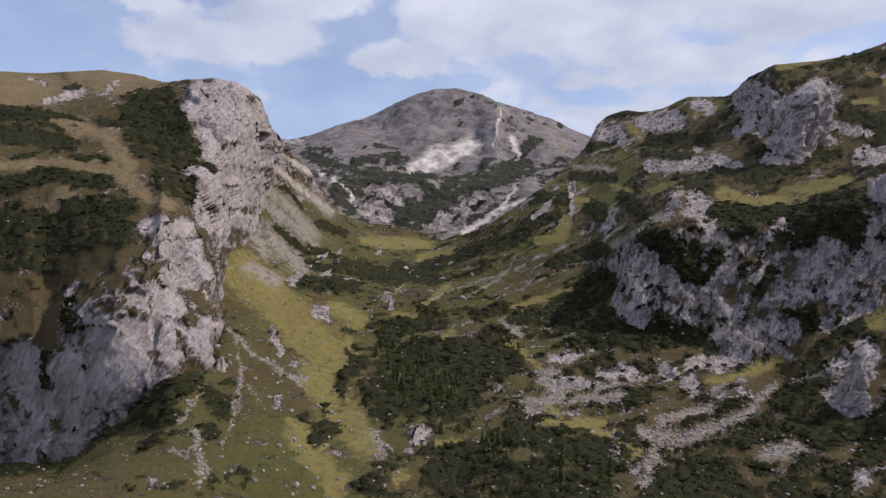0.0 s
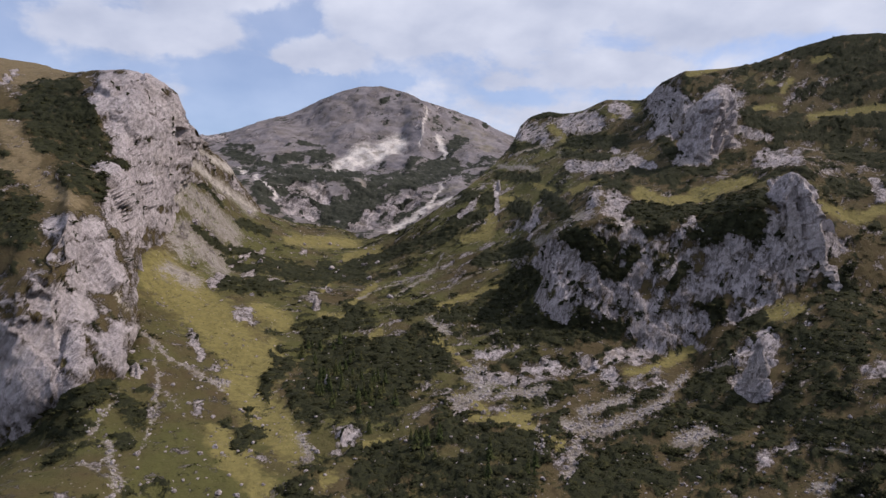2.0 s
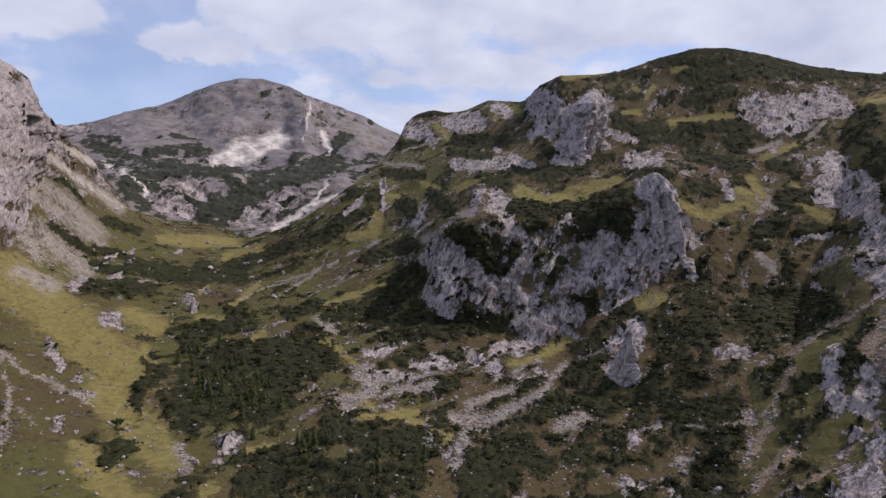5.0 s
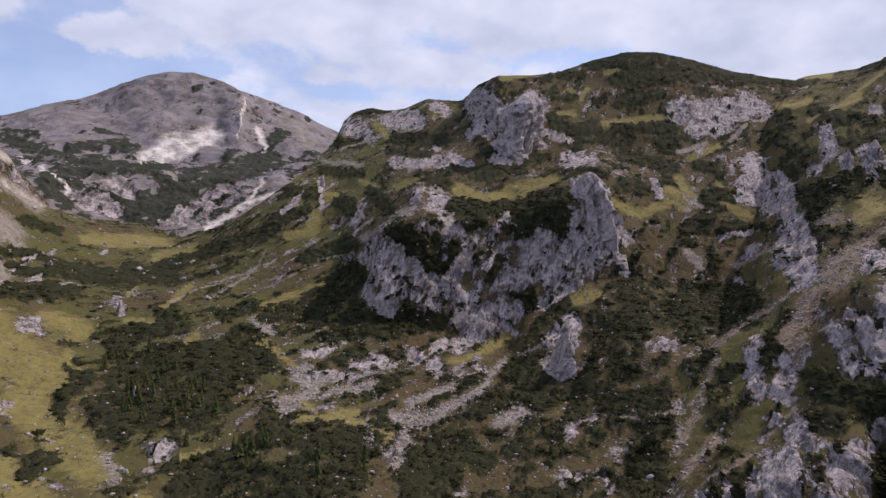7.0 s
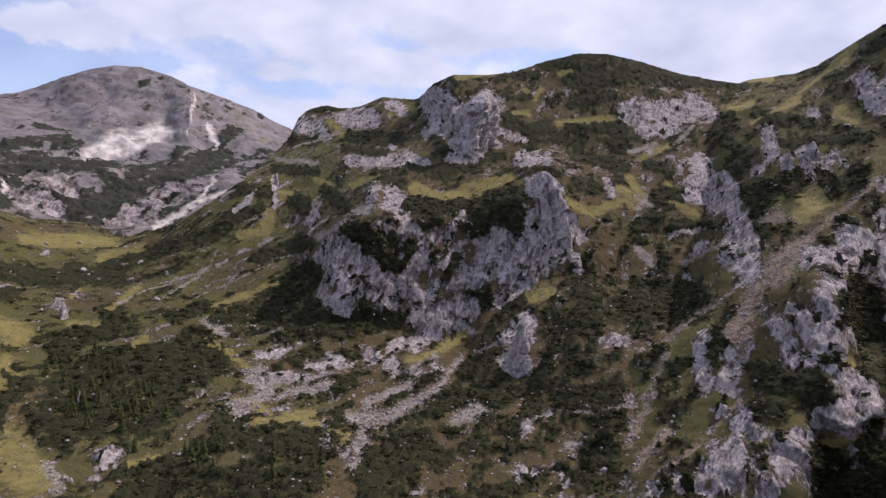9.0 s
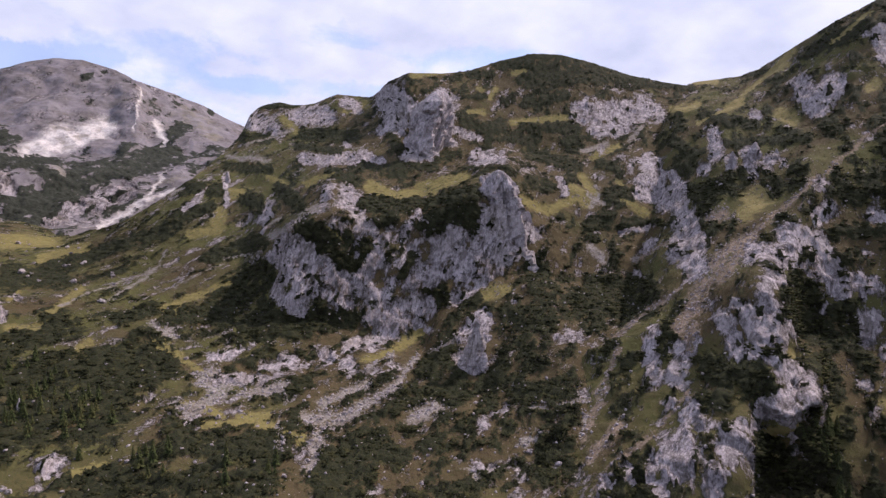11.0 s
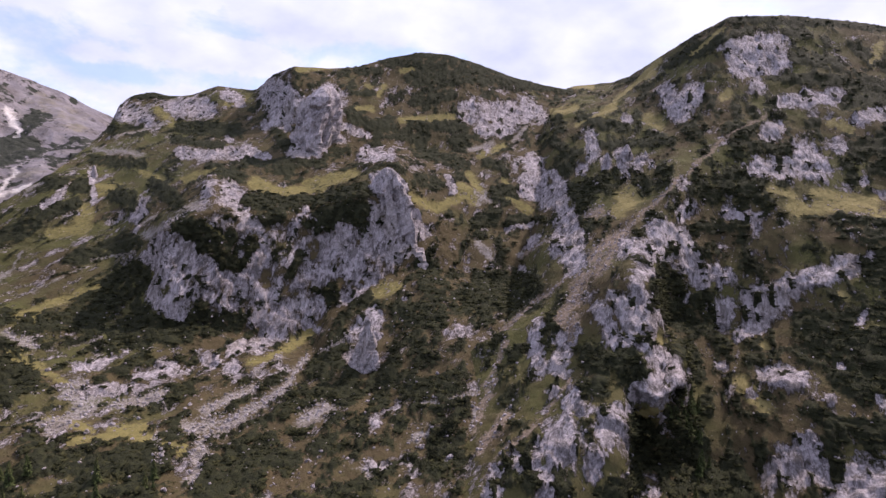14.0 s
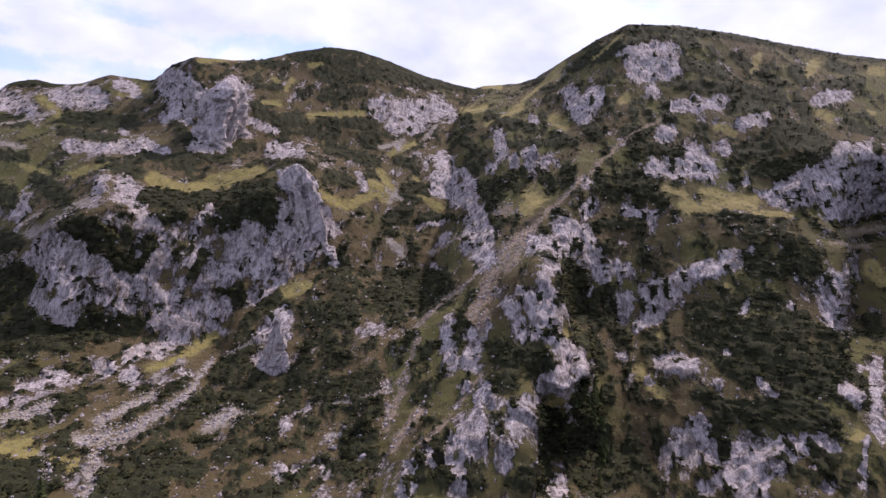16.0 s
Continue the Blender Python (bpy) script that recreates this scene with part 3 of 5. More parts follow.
# strokes at bearings 7 to 14, rise -9 to -6, paint the crag's shadow
NEAR_SCRUB_AND_SHADOW = [
    (-15.04, -0.87, -12.21, -3.4, 0.24), (-16.16, 1.58, -15.25, 0.51, 0.19), (-12.95, -3.89, -10.28, -4.95, 0.44), (-9.28, -4.46, -4.22, -5.56, 0.69), (-4.21, -4.79, -1.11, -5.6, 0.6), (-12.74, -6.14, -8.3, -6.62, 0.54),
    (-1.11, -4.56, 6.72, -1.96, 0.56), (6.72, -1.96, 8.78, -0.4, 0.56), (-12.21, -2.9, -9.27, -3.7, 0.29), (-11.2, -0.64, -8.99, -1.66, 0.29), (-14.51, 2.58, -12.63, 0.87, 0.15), (10.9, -8.65, 14.45, -6.02, 1.2),
    (7.26, -9.22, 10.39, -9.17, 0.66), (14.5, -11.09, 18.49, -10.91, 0.73), (-5.33, -16.15, 0.95, -16.31, 1.92), (-1.14, -13.29, 6.23, -12.3, 1.12), (-5.28, -10.66, -1.13, -9.21, 0.71), (3.07, -9.24, 5.69, -8.46, 0.5),
]
NEAR_SCRUB_B = [
    (-3.7, -5.05, -0.06, -4.56, 0.5), (2.01, -14.33, 7.28, -13.8, 0.71), (-4.27, -13.21, -1.14, -12.28, 1.01), (14.61, 8.77, 17.92, 9.02, 0.25), (18.42, 6.57, 23.06, 6.33, 0.46), (17.9, 5.56, 21.51, 5.06, 0.36),
    (11.32, 5.98, 15.35, 6.04, 0.35), (23.58, 3.78, 27.2, 3.25, 0.46), (8.3, 1.69, 11.01, 1.45, 0.58), (13.26, 1.2, 15.03, -0.34, 0.59), (16.33, 1.72, 17.86, 0.17, 0.56), (11.79, 3.73, 15.32, 3.25, 0.3),
    (20.46, 3.27, 23.06, 2.24, 0.46), (23.05, 0.17, 28.75, 0.16, 0.76), (28.76, -1.39, 31.83, -0.36, 0.65), (31.82, 0.66, 33.85, -0.36, 0.49), (26.16, 6.32, 26.93, 5.3, 0.46), (9.25, -0.32, 10.49, 0.18, 0.39),
]
NEAR_SCRUB_C = [
    (18.37, -1.38, 21.48, -3.48, 0.71), (6.89, 3.66, 10.3, 4.21, 0.25), (14.24, -2.91, 10.18, -4.39, 0.59), (13.13, -10.58, 19.36, -10.2, 1.01), (13.09, -13.09, 15.16, -12.66, 0.45), (15.13, -15.91, 18.28, -15.75, 0.55),
    (28.83, -15.23, 31.42, -13.16, 0.55), (27.79, -16.25, 27.89, -16.34, 0.36), (23.56, -21.62, 20.35, -23.93, 1.93), (24.62, -20.67, 26.75, -22.52, 0.91), (29.91, -20.54, 29.39, -21.5, 0.81), (30.42, -19.09, 30.95, -18.97, 0.45),
    (10.93, -21.19, 15.08, -20.97, 1.39), (7.86, -23.21, 14, -23.69, 1.38), (26.21, -18.24, 23.56, -18.75, 0.26), (6.48, -18.03, 8.92, -20.11, 0.67), (24.05, 0.21, 27.98, -0.29, 0.44), (25, -1.29, 26.48, -0.8, 0.44),
]
NEAR_SCRUB_D = [
    (30, 0.47, 33.58, 1.24, 0.6), (30.49, -0.81, 33.3, -1.34, 0.5), (21.09, -4.23, 22.5, -5.27, 0.57), (19.71, -3.7, 22.07, -2.76, 0.52), (16.79, -10.35, 22.39, -10.23, 0.74), (14.64, -8.3, 15.02, -10.21, 0.53),
    (23.34, -11.27, 23.58, -11.38, 0.34), (27.92, -4.38, 26.88, -6.39, 0.35), (30.93, -7.51, 30.39, -9.04, 0.45), (39.26, -6.04, 40.31, -8.12, 1.12), (37.15, -10.18, 40.31, -10.19, 1.02), (38.73, -12.24, 38.99, -12.35, 0.6),
    (30.87, -12.1, 31.91, -11.63, 0.45), (17.48, -1.71, 18.58, -2.7, 0.27), (36.22, 12.64, 42.87, 12.73, 0.56), (38.26, 11.31, 45.42, 11.25, 0.66), (42.87, 11.77, 48.45, 10.69, 0.45), (47.95, 10.46, 51.92, 10.09, 0.25),
]
NEAR_SCRUB_E = [
    (38.26, 9.35, 41.85, 9.83, 0.4), (33.16, 11.73, 35.19, 11.77, 0.3), (34.67, 9.82, 32.64, 9.78, 0.2), (32.62, 7.57, 36.19, 7.1, 0.4), (35.16, 6.34, 39.28, 6.1, 0.46), (38.25, 7.36, 42.89, 6.85, 0.4),
    (41.86, 5.84, 43.92, 6.08, 0.36), (39.28, 4.84, 42.38, 3.81, 0.5), (38.76, 2.28, 40.31, 1.76, 0.5), (26.56, 3.73, 30.04, 3.77, 0.39), (27.57, 5.24, 27.81, 5.15, 0.35), (44.96, 3.79, 46.49, 3.27, 0.35),
    (29.13, 10.18, 30.13, 10.6, 0.2), (51, 5.72, 52.49, 4.7, 0.44), (46.51, 0.97, 47.54, 0.71, 0.35), (52.02, 3.21, 52.27, 2.96, 0.49), (53.42, 7.62, 57.26, 6.52, 0.43), (55.39, 5.12, 59.59, 5.48, 0.32),
]
NEAR_SCRUB_F = [
    (55.45, 2.17, 55.95, 1.17, 0.43), (52.5, 4.2, 53.47, 4.68, 0.29), (59.12, 5.97, 60.94, 5.43, 0.37), (58.16, 7.91, 58.25, 7.81, 0.24), (60.11, 2.59, 61, 3.05, 0.27), (52.55, 1.2, 54.52, 0.18, 0.39),
    (50.98, 7.45, 51.96, 7.42, 0.2), (60.34, 11.47, 61.66, 11.82, 0.22), (50.09, -1.34, 46.53, -1.87, 0.3), (46.52, 0.2, 46.77, 0.09, 0.35), (58.54, 1.15, 58.63, 1.06, 0.19), (44.24, -1.62, 45.79, -1.11, 0.6),
    (46.83, 0.97, 47.87, 1.49, 0.46), (47.35, -1.36, 48.39, -1.36, 0.36), (52.54, 0.98, 55.12, 1.49, 0.6), (53.58, 0.46, 54.12, -2.13, 0.5), (44.21, -7.34, 47.87, -6.83, 0.76), (42.64, -8.87, 48.92, -8.39, 0.96),
]
NEAR_SCRUB_G = [
    (44.72, -10.44, 44.98, -10.54, 0.6), (60.81, -5.65, 61.84, -7.15, 0.59), (60.35, -8.22, 62.89, -10.14, 0.99), (63.13, 2.47, 63.23, 2.37, 0.44), (63.22, -2.05, 63.32, -2.15, 0.44), (56.64, 2.51, 56.74, 2.41, 0.4),
    (60.23, -1.06, 59.22, -0.56, 0.25), (38.42, -16.79, 41.54, -15.93, 0.59), (54.21, -13.47, 56.84, -14.41, 0.91), (55.28, -15.46, 57.35, -13.39, 0.71), (54.24, -16.48, 55.82, -16.93, 0.36), (54.27, -19.42, 54.37, -19.52, 0.4),
    (62.43, -12.17, 63.47, -14.09, 0.73), (62.04, -18.07, 63.59, -19.85, 0.87), (58.47, -19.25, 60.06, -21.52, 0.9), (59.53, -21.09, 63.64, -21.71, 1.38), (58.02, -23.97, 55.39, -25.01, 0.71), (48.95, -24.7, 52.71, -25.11, 0.5),
]
NEAR_SCRUB_H = [
    (47.34, -24.69, 47.45, -24.78, 0.4), (63.19, -24.02, 63.44, -24.09, 1.08), (61, 11.78, 63.88, 13.03, 0.39), (64.35, 13.01, 66.69, 13.54, 0.38), (63.97, 8.81, 64.07, 8.71, 0.38), (63.92, 11.18, 64.02, 11.08, 0.25),
    (65.26, 14.67, 73.77, 13.28, 0.28), (73.77, 13.07, 83.82, 10.29, 0.25), (69.42, 13.33, 70.77, 12.78, 0.41), (69.93, 11.5, 72.58, 10.63, 0.54), (69.52, 9.94, 73.06, 9.26, 0.36), (73.91, 9.2, 76.02, 8.16, 0.69),
    (73.53, 7.87, 75.64, 7.29, 0.48), (76.34, 10.32, 77.26, 7.19, 0.55), (77.94, 10.18, 79.14, 9.21, 0.29), (78.4, 8.42, 79.24, 6.63, 0.29), (75.12, 10.43, 74.25, 11.38, 0.3), (65.46, 6.35, 66.88, 5.83, 0.53),
]
NEAR_SCRUB_I = [
    (67.31, 7.25, 67.41, 7.15, 0.32), (67.38, 4.61, 69.68, 4.31, 0.41), (71.41, 6.37, 71.5, 6.28, 0.36), (74.08, 4.18, 77.36, 4.52, 0.64), (77.31, 5.86, 79.71, 4.42, 0.74), (76.21, 2.75, 79.38, 3.11, 0.66),
    (79.66, 5.73, 80.06, 5.28, 0.28), (80.3, 8.69, 82.49, 8.69, 0.31), (80.6, 10.33, 81.72, 9.8, 0.31), (81.88, 6.03, 84.05, 5.05, 0.35), (65.08, 1.95, 67.46, 1.44, 0.62), (63.15, 1.47, 64.62, 0.96, 0.53),
    (68.44, -0.52, 68.54, -0.61, 0.32), (63.22, -2.05, 66.59, -1.62, 0.48), (72.96, -1.21, 76.35, -1.17, 0.26), (83.76, 3.82, 83.84, 3.73, 0.34), (76.49, -5.1, 79.29, -4.51, 1), (71.43, -9.18, 74.1, -9.46, 0.72),
]
NEAR_SCRUB_J = [
    (71.96, -11.52, 78.73, -10.42, 1.12), (76.59, -7.87, 76.68, -7.96, 0.52), (74.68, -13.59, 80.39, -12.45, 1.1), (79.47, -9, 79.55, -9.09, 0.32), (79.72, -15.17, 81.62, -14.02, 0.73), (73.94, -17.33, 79, -17.03, 0.85),
    (72.11, -16.19, 73.92, -16.88, 0.54), (67.83, -12.81, 69.22, -12.22, 0.47), (80.78, -21.33, 79.58, -21.17, 0.49), (68.12, -23.47, 66.61, -21.41, 0.85), (64.37, -10.08, 65.4, -12, 0.53), (63.62, -20.78, 65.18, -23.37, 0.96),
    (63.35, -8.11, 64.32, -7.58, 0.53), (83.98, -8.99, 84.16, -9.05, 0.46), (80.74, -11.53, 82.29, -12.2, 0.44), (83.06, -20.84, 83.14, -20.9, 0.27), (64.03, -16.96, 64.13, -17.05, 0.58), (-24.07, -14.92, -22.26, -14.18, 0.76),
]
NEAR_SCRUB_K = [
    (-24.11, -16.73, -25.21, -16.81, 0.66), (-20.91, -15.24, -20.01, -16.73, 0.6), (-20.97, -18.46, -20.88, -18.56, 0.59), (-20.16, -12.48, -20.07, -12.58, 0.41), (-8.57, -12.12, -10.16, -16.99, 0.55), (-11.46, -19.07, -11.72, -19.53, 0.69),
    (-18.21, -22.14, -18.12, -22.24, 0.28), (-9.63, -15.07, -10.15, -16.02, 0.39), (-7.55, -13.16, -8.59, -14.12, 0.6),
]
NEAR_SCRUB = NEAR_SCRUB_AND_SHADOW + NEAR_SCRUB_B + NEAR_SCRUB_C + NEAR_SCRUB_D + NEAR_SCRUB_E + NEAR_SCRUB_F + NEAR_SCRUB_G + NEAR_SCRUB_H + NEAR_SCRUB_I + NEAR_SCRUB_J + NEAR_SCRUB_K
NEAR_ROCK_A = [
    (-11.02, -5.44, -10.28, -4.95, 0.34), (-13.7, -5.87, -13.21, -5.63, 0.39), (-8.28, -4.99, -8.03, -4.89, 0.17), (-5.26, -7.35, -4.75, -7.87, 0.29), (-11.24, -3.67, -9.26, -2.93, 0.17), (-12.23, -4.4, -11.25, -4.17, 0.17),
    (-6.24, -3.48, -5.73, -3.23, 0.12), (-9.04, -5.99, -8.29, -5.75, 0.17), (-4.22, -6.6, -3.71, -6.71, 0.17), (10.42, -14.72, 14.54, -15.05, 0.4), (14.53, -13.58, 17.54, -13.67, 0.51), (9.89, -12.74, 12.47, -12.16, 0.29),
    (13.84, 7.52, 15.36, 7.29, 0.64), (17.91, 8.07, 20.48, 8.09, 0.7), (15.86, 6.8, 16.11, 6.55, 0.4), (22.03, 9.34, 23.06, 8.84, 0.42), (18.4, 4.29, 23.58, 4.55, 0.42), (23.58, 4.8, 25.13, 4.29, 0.35),
]
NEAR_ROCK_B = [
    (22.03, 5.83, 22.28, 5.57, 0.23), (25.64, 9.82, 26.67, 7.32, 0.82), (25.13, 7.08, 25.23, 6.93, 0.3), (30.74, 9.24, 28.22, 5.03, 1.17), (31.26, 7.25, 34.27, 6.19, 0.29), (33.79, 4.95, 35.78, 4.41, 0.4),
    (15.29, 0.43, 14.76, -1.26, 0.35), (11.58, 2.82, 11.74, 0.18, 0.17), (22.01, 0.69, 23.05, -0.46, 0.77), (23.31, -1.39, 23.57, -1.65, 0.53), (20.46, 1.72, 19.83, 0.07, 0.3), (8.27, -0.32, 10.27, 1.7, 0.22),
    (15.15, -13.67, 17.76, -13.74, 0.52), (19.87, -13.02, 19.98, -13.17, 0.42), (22.51, -12.27, 26.2, -11.24, 0.53), (21.98, -13.79, 22.24, -14.3, 0.59), (24.62, -10.22, 27.76, -10.2, 0.7), (31.94, -13.64, 33.49, -14.57, 0.52),
]
NEAR_ROCK_C = [
    (32.43, -11.62, 33.44, -10.57, 0.52), (17, -2.67, 15.98, -7.43, 0.57), (17.86, -4.14, 18.23, -7.56, 0.9), (16.84, -8.44, 18.16, -9.97, 0.64), (19.67, -5.18, 21.04, -6.7, 0.7), (20.07, -7.65, 21.94, -8.72, 0.44),
    (22.16, 1.2, 23.08, -0.28, 0.77), (23.53, -1.78, 23.77, -1.89, 0.66), (24.94, -4.32, 23.94, -5.81, 0.61), (26.45, -2.83, 27.96, -1.82, 0.51), (28.47, -0.81, 29.47, -1.32, 0.45), (30.46, -3.38, 29.91, -6.46, 0.87),
    (32, -2.88, 33, -6, 0.99), (34.57, -4.46, 37.18, -3.43, 0.88), (35.11, -0.83, 36.67, 0.21, 1.05), (35.13, 1.76, 35.39, 1.5, 0.7), (37.19, -1.87, 39.27, -2.39, 0.65), (31.94, -8.56, 35.08, -6.54, 0.4),
]
NEAR_ROCK_D = [
    (25.85, -8.89, 29.37, -9.01, 0.74), (24.84, -9.85, 28.33, -10.5, 0.51), (24.3, -12.31, 21.85, -12.64, 0.39), (20.17, -13.1, 20.5, -13.22, 0.33), (34.53, -10.15, 33.46, -13.19, 0.7), (23.92, -6.81, 24.87, -7.85, 0.39),
    (29.34, -11.04, 29.44, -11.14, 0.4), (20.77, 1.93, 20.52, 1.1, 0.27), (15.55, 0.45, 15.3, -0.73, 0.26), (26.18, 10.08, 27.38, 9.16, 0.68), (30.61, 9.25, 29.58, 6.77, 0.99), (30.1, 8.26, 31.09, 7.29, 0.52),
    (28.56, 5.26, 29.55, 4.77, 0.52), (31.59, 6.06, 31.84, 5.96, 0.29), (33.61, 4.31, 36.18, 4.32, 0.47), (43.4, 8.34, 48.48, 8.25, 0.82), (44.43, 6.83, 46.98, 6.8, 0.52), (48.47, 9.23, 49.98, 7.72, 0.45),
]
NEAR_ROCK_E = [
    (44.95, 5.06, 45.05, 4.91, 0.35), (49.03, 3.75, 50.04, 2.73, 0.64), (48.54, 2.24, 51.06, 1.2, 0.52), (52.06, 0.69, 52.16, 0.59, 0.49), (41.35, 2.27, 41.87, 1.24, 0.3), (54.18, 6.14, 54.45, 4.16, 0.48),
    (55.66, 3.65, 55.71, 3.4, 0.41), (56.83, 4.6, 57.34, 2.64, 0.54), (58.7, 4.07, 58.26, 3.11, 0.4), (59.4, 3.57, 59.45, 3.33, 0.27), (57.24, 7.47, 57.33, 7.28, 0.4), (60.62, 9.17, 61.77, 7.72, 0.72),
    (51.04, 2.72, 51.14, 2.52, 0.35), (48.04, 1.22, 48.29, 1.12, 0.4), (51.07, 0.19, 52.05, 1.2, 0.49), (52.08, -0.83, 53.1, -2.85, 0.76), (49.6, -2.88, 48.6, -3.92, 0.23), (53.5, 3.19, 53.69, 2.99, 0.48),
]
NEAR_ROCK_F = [
    (54.98, 1.68, 55.08, 1.48, 0.33), (48.39, 1.49, 49.43, 0.97, 0.7), (50.47, 0.46, 51.5, 1.49, 0.79), (52.03, -0.58, 51.53, -4.22, 0.65), (52.31, -3.7, 53.1, -5.25, 1), (46.83, -2.15, 49.44, -1.62, 0.23),
    (48.13, -5.79, 48.24, -5.9, 0.23), (57.74, -3.65, 59.77, -4.14, 0.92), (60.25, -2.08, 61.76, -3.09, 0.9), (61.28, -4.11, 62.27, -3.59, 0.62), (58.29, -7.25, 59.05, -6.2, 0.49), (58.82, -8.26, 59.62, -10.27, 0.78),
    (57.29, -8.81, 57.83, -10.84, 0.78), (55.49, -9.87, 56.81, -11.89, 0.78), (63.31, -6.1, 63.81, -6.59, 0.62), (49.98, -10.97, 49.46, -12, 0.53), (42.62, -11.43, 42.88, -11.54, 0.59), (62.21, -0.54, 62.31, -0.65, 0.55),
]
NEAR_ROCK_G = [
    (62.16, 1.98, 62.26, 1.87, 0.55), (41.58, -11.91, 41.84, -12.02, 0.4), (49.46, -12.51, 49.99, -14.54, 0.65), (51.58, -14.53, 52.1, -12.49, 0.79), (51.06, -16.54, 51.17, -16.64, 0.51), (52.63, -12.49, 53.15, -11.46, 0.51),
    (58.35, -11.33, 58.88, -12.32, 0.63), (59.92, -13.28, 61.47, -14.7, 0.9), (58.94, -16.31, 60.49, -16.72, 0.78), (59.95, -15.27, 60.06, -15.36, 0.63), (53.19, -17, 52.14, -19.47, 0.65), (52.15, -20.44, 51.63, -22.35, 1.07),
    (50.02, -21.42, 49.49, -23.31, 0.53), (47.87, -22.37, 48.41, -23.31, 0.53), (51.1, -23.76, 50.57, -25.6, 0.94), (46.27, -23.75, 45.46, -25.57, 0.7), (55.87, -20.81, 56.38, -19.35, 0.92), (55.35, -22.25, 54.84, -23.66, 0.65),
]
NEAR_ROCK_H = [
    (56.88, -17.87, 56.99, -17.96, 0.35), (60.12, -24.73, 59.61, -25.22, 0.78), (53.73, -18.47, 53.83, -18.56, 0.43), (65.78, 12.46, 68.55, 12.5, 0.73), (66.29, 11.05, 69.03, 11.34, 0.73), (67.25, 9.61, 67.49, 9.5, 0.46),
    (69.57, 8.32, 73.09, 8.12, 0.51), (74.43, 6.23, 76.07, 6.82, 0.49), (69.18, 6.23, 68.27, 5.78, 0.46), (71.03, 4.27, 71.07, 2.85, 0.84), (67.89, 2.9, 71.97, 2.6, 0.78), (73.2, 4.91, 73.65, 4.2, 0.44),
    (62.51, 9.34, 61.56, 7.93, 0.76), (79.42, 2.23, 83.15, 1.72, 1.06), (77.5, 0.9, 80.26, 0.44, 0.76), (81.28, 3.06, 81.61, 3.91, 0.51), (83.07, 3.42, 84.17, 2.54, 0.81), (81.05, -0.44, 84.28, 0.01, 0.72),
]
NEAR_ROCK_I = [
    (79.96, 7.87, 81.44, 7.96, 0.44), (65.62, -0.53, 67.99, -1.11, 0.4), (75, 1.85, 75.09, 1.75, 0.24), (62.69, -0.04, 62.79, -0.14, 0.48), (61.75, -2.58, 62, -2.68, 0.7), (63.79, -5.58, 65.26, -6.04, 0.74),
    (62.78, -4.59, 62.88, -4.69, 0.62), (67.7, -7.93, 72.23, -5.77, 0.78), (70, -6.84, 74.37, -4.73, 0.76), (73.5, -4.29, 75.61, -3.74, 0.3), (67.74, -9.4, 69.57, -7.84, 0.73), (65.79, -8.02, 65.35, -10.03, 0.48),
    (66.82, -10.69, 68.22, -9.87, 0.46), (81.28, -6.18, 81.77, -8.78, 0.78), (69.28, -14.13, 70.67, -14.01, 0.92), (67.9, -15.69, 68, -15.77, 0.46), (71.57, -13.45, 71.66, -13.54, 0.32), (73.42, -15.12, 73.51, -15.2, 0.38),
]
NEAR_ROCK_J = [
    (75.35, -8.43, 74.96, -9.39, 0.2), (78.65, -8.4, 78.74, -8.48, 0.35), (76.85, -14.7, 77.71, -15.47, 0.37), (74.2, -12.49, 74.29, -12.57, 0.26), (65.43, -13.47, 65.53, -13.56, 0.33), (70.84, -19.55, 71.74, -18.98, 0.78),
    (69.95, -21.01, 73.14, -20.13, 0.84), (70.93, -22.21, 71.02, -22.29, 0.46), (74.05, -20.43, 77.07, -20.37, 0.99), (75, -22.44, 76.72, -22.13, 1.11), (72.8, -23.24, 72.9, -23.31, 0.57), (78.68, -19.23, 81.04, -18.38, 0.63),
    (78.31, -20.15, 79.9, -19.43, 0.52), (81.82, -18.64, 81.9, -18.71, 0.51), (82.76, -14.27, 83.14, -14.63, 0.67), (83.41, -12.47, 83.49, -12.55, 0.22), (84.46, -11.9, 85.09, -17.57, 0.38), (80.75, -20.72, 80.84, -20.79, 0.22),
]
NEAR_ROCK_K = [
    (81.95, -21.49, 82.03, -21.55, 0.4), (84.02, -17.79, 84, -21.02, 0.22), (-15.58, -9.84, -14.63, -11.87, 0.22), (-15.18, -15.96, -15.09, -16.21, 0.29), (-13.65, -12.9, -13.56, -13.01, 0.22),
]
NEAR_ROCK = NEAR_ROCK_A + NEAR_ROCK_B + NEAR_ROCK_C + NEAR_ROCK_D + NEAR_ROCK_E + NEAR_ROCK_F + NEAR_ROCK_G + NEAR_ROCK_H + NEAR_ROCK_I + NEAR_ROCK_J + NEAR_ROCK_K
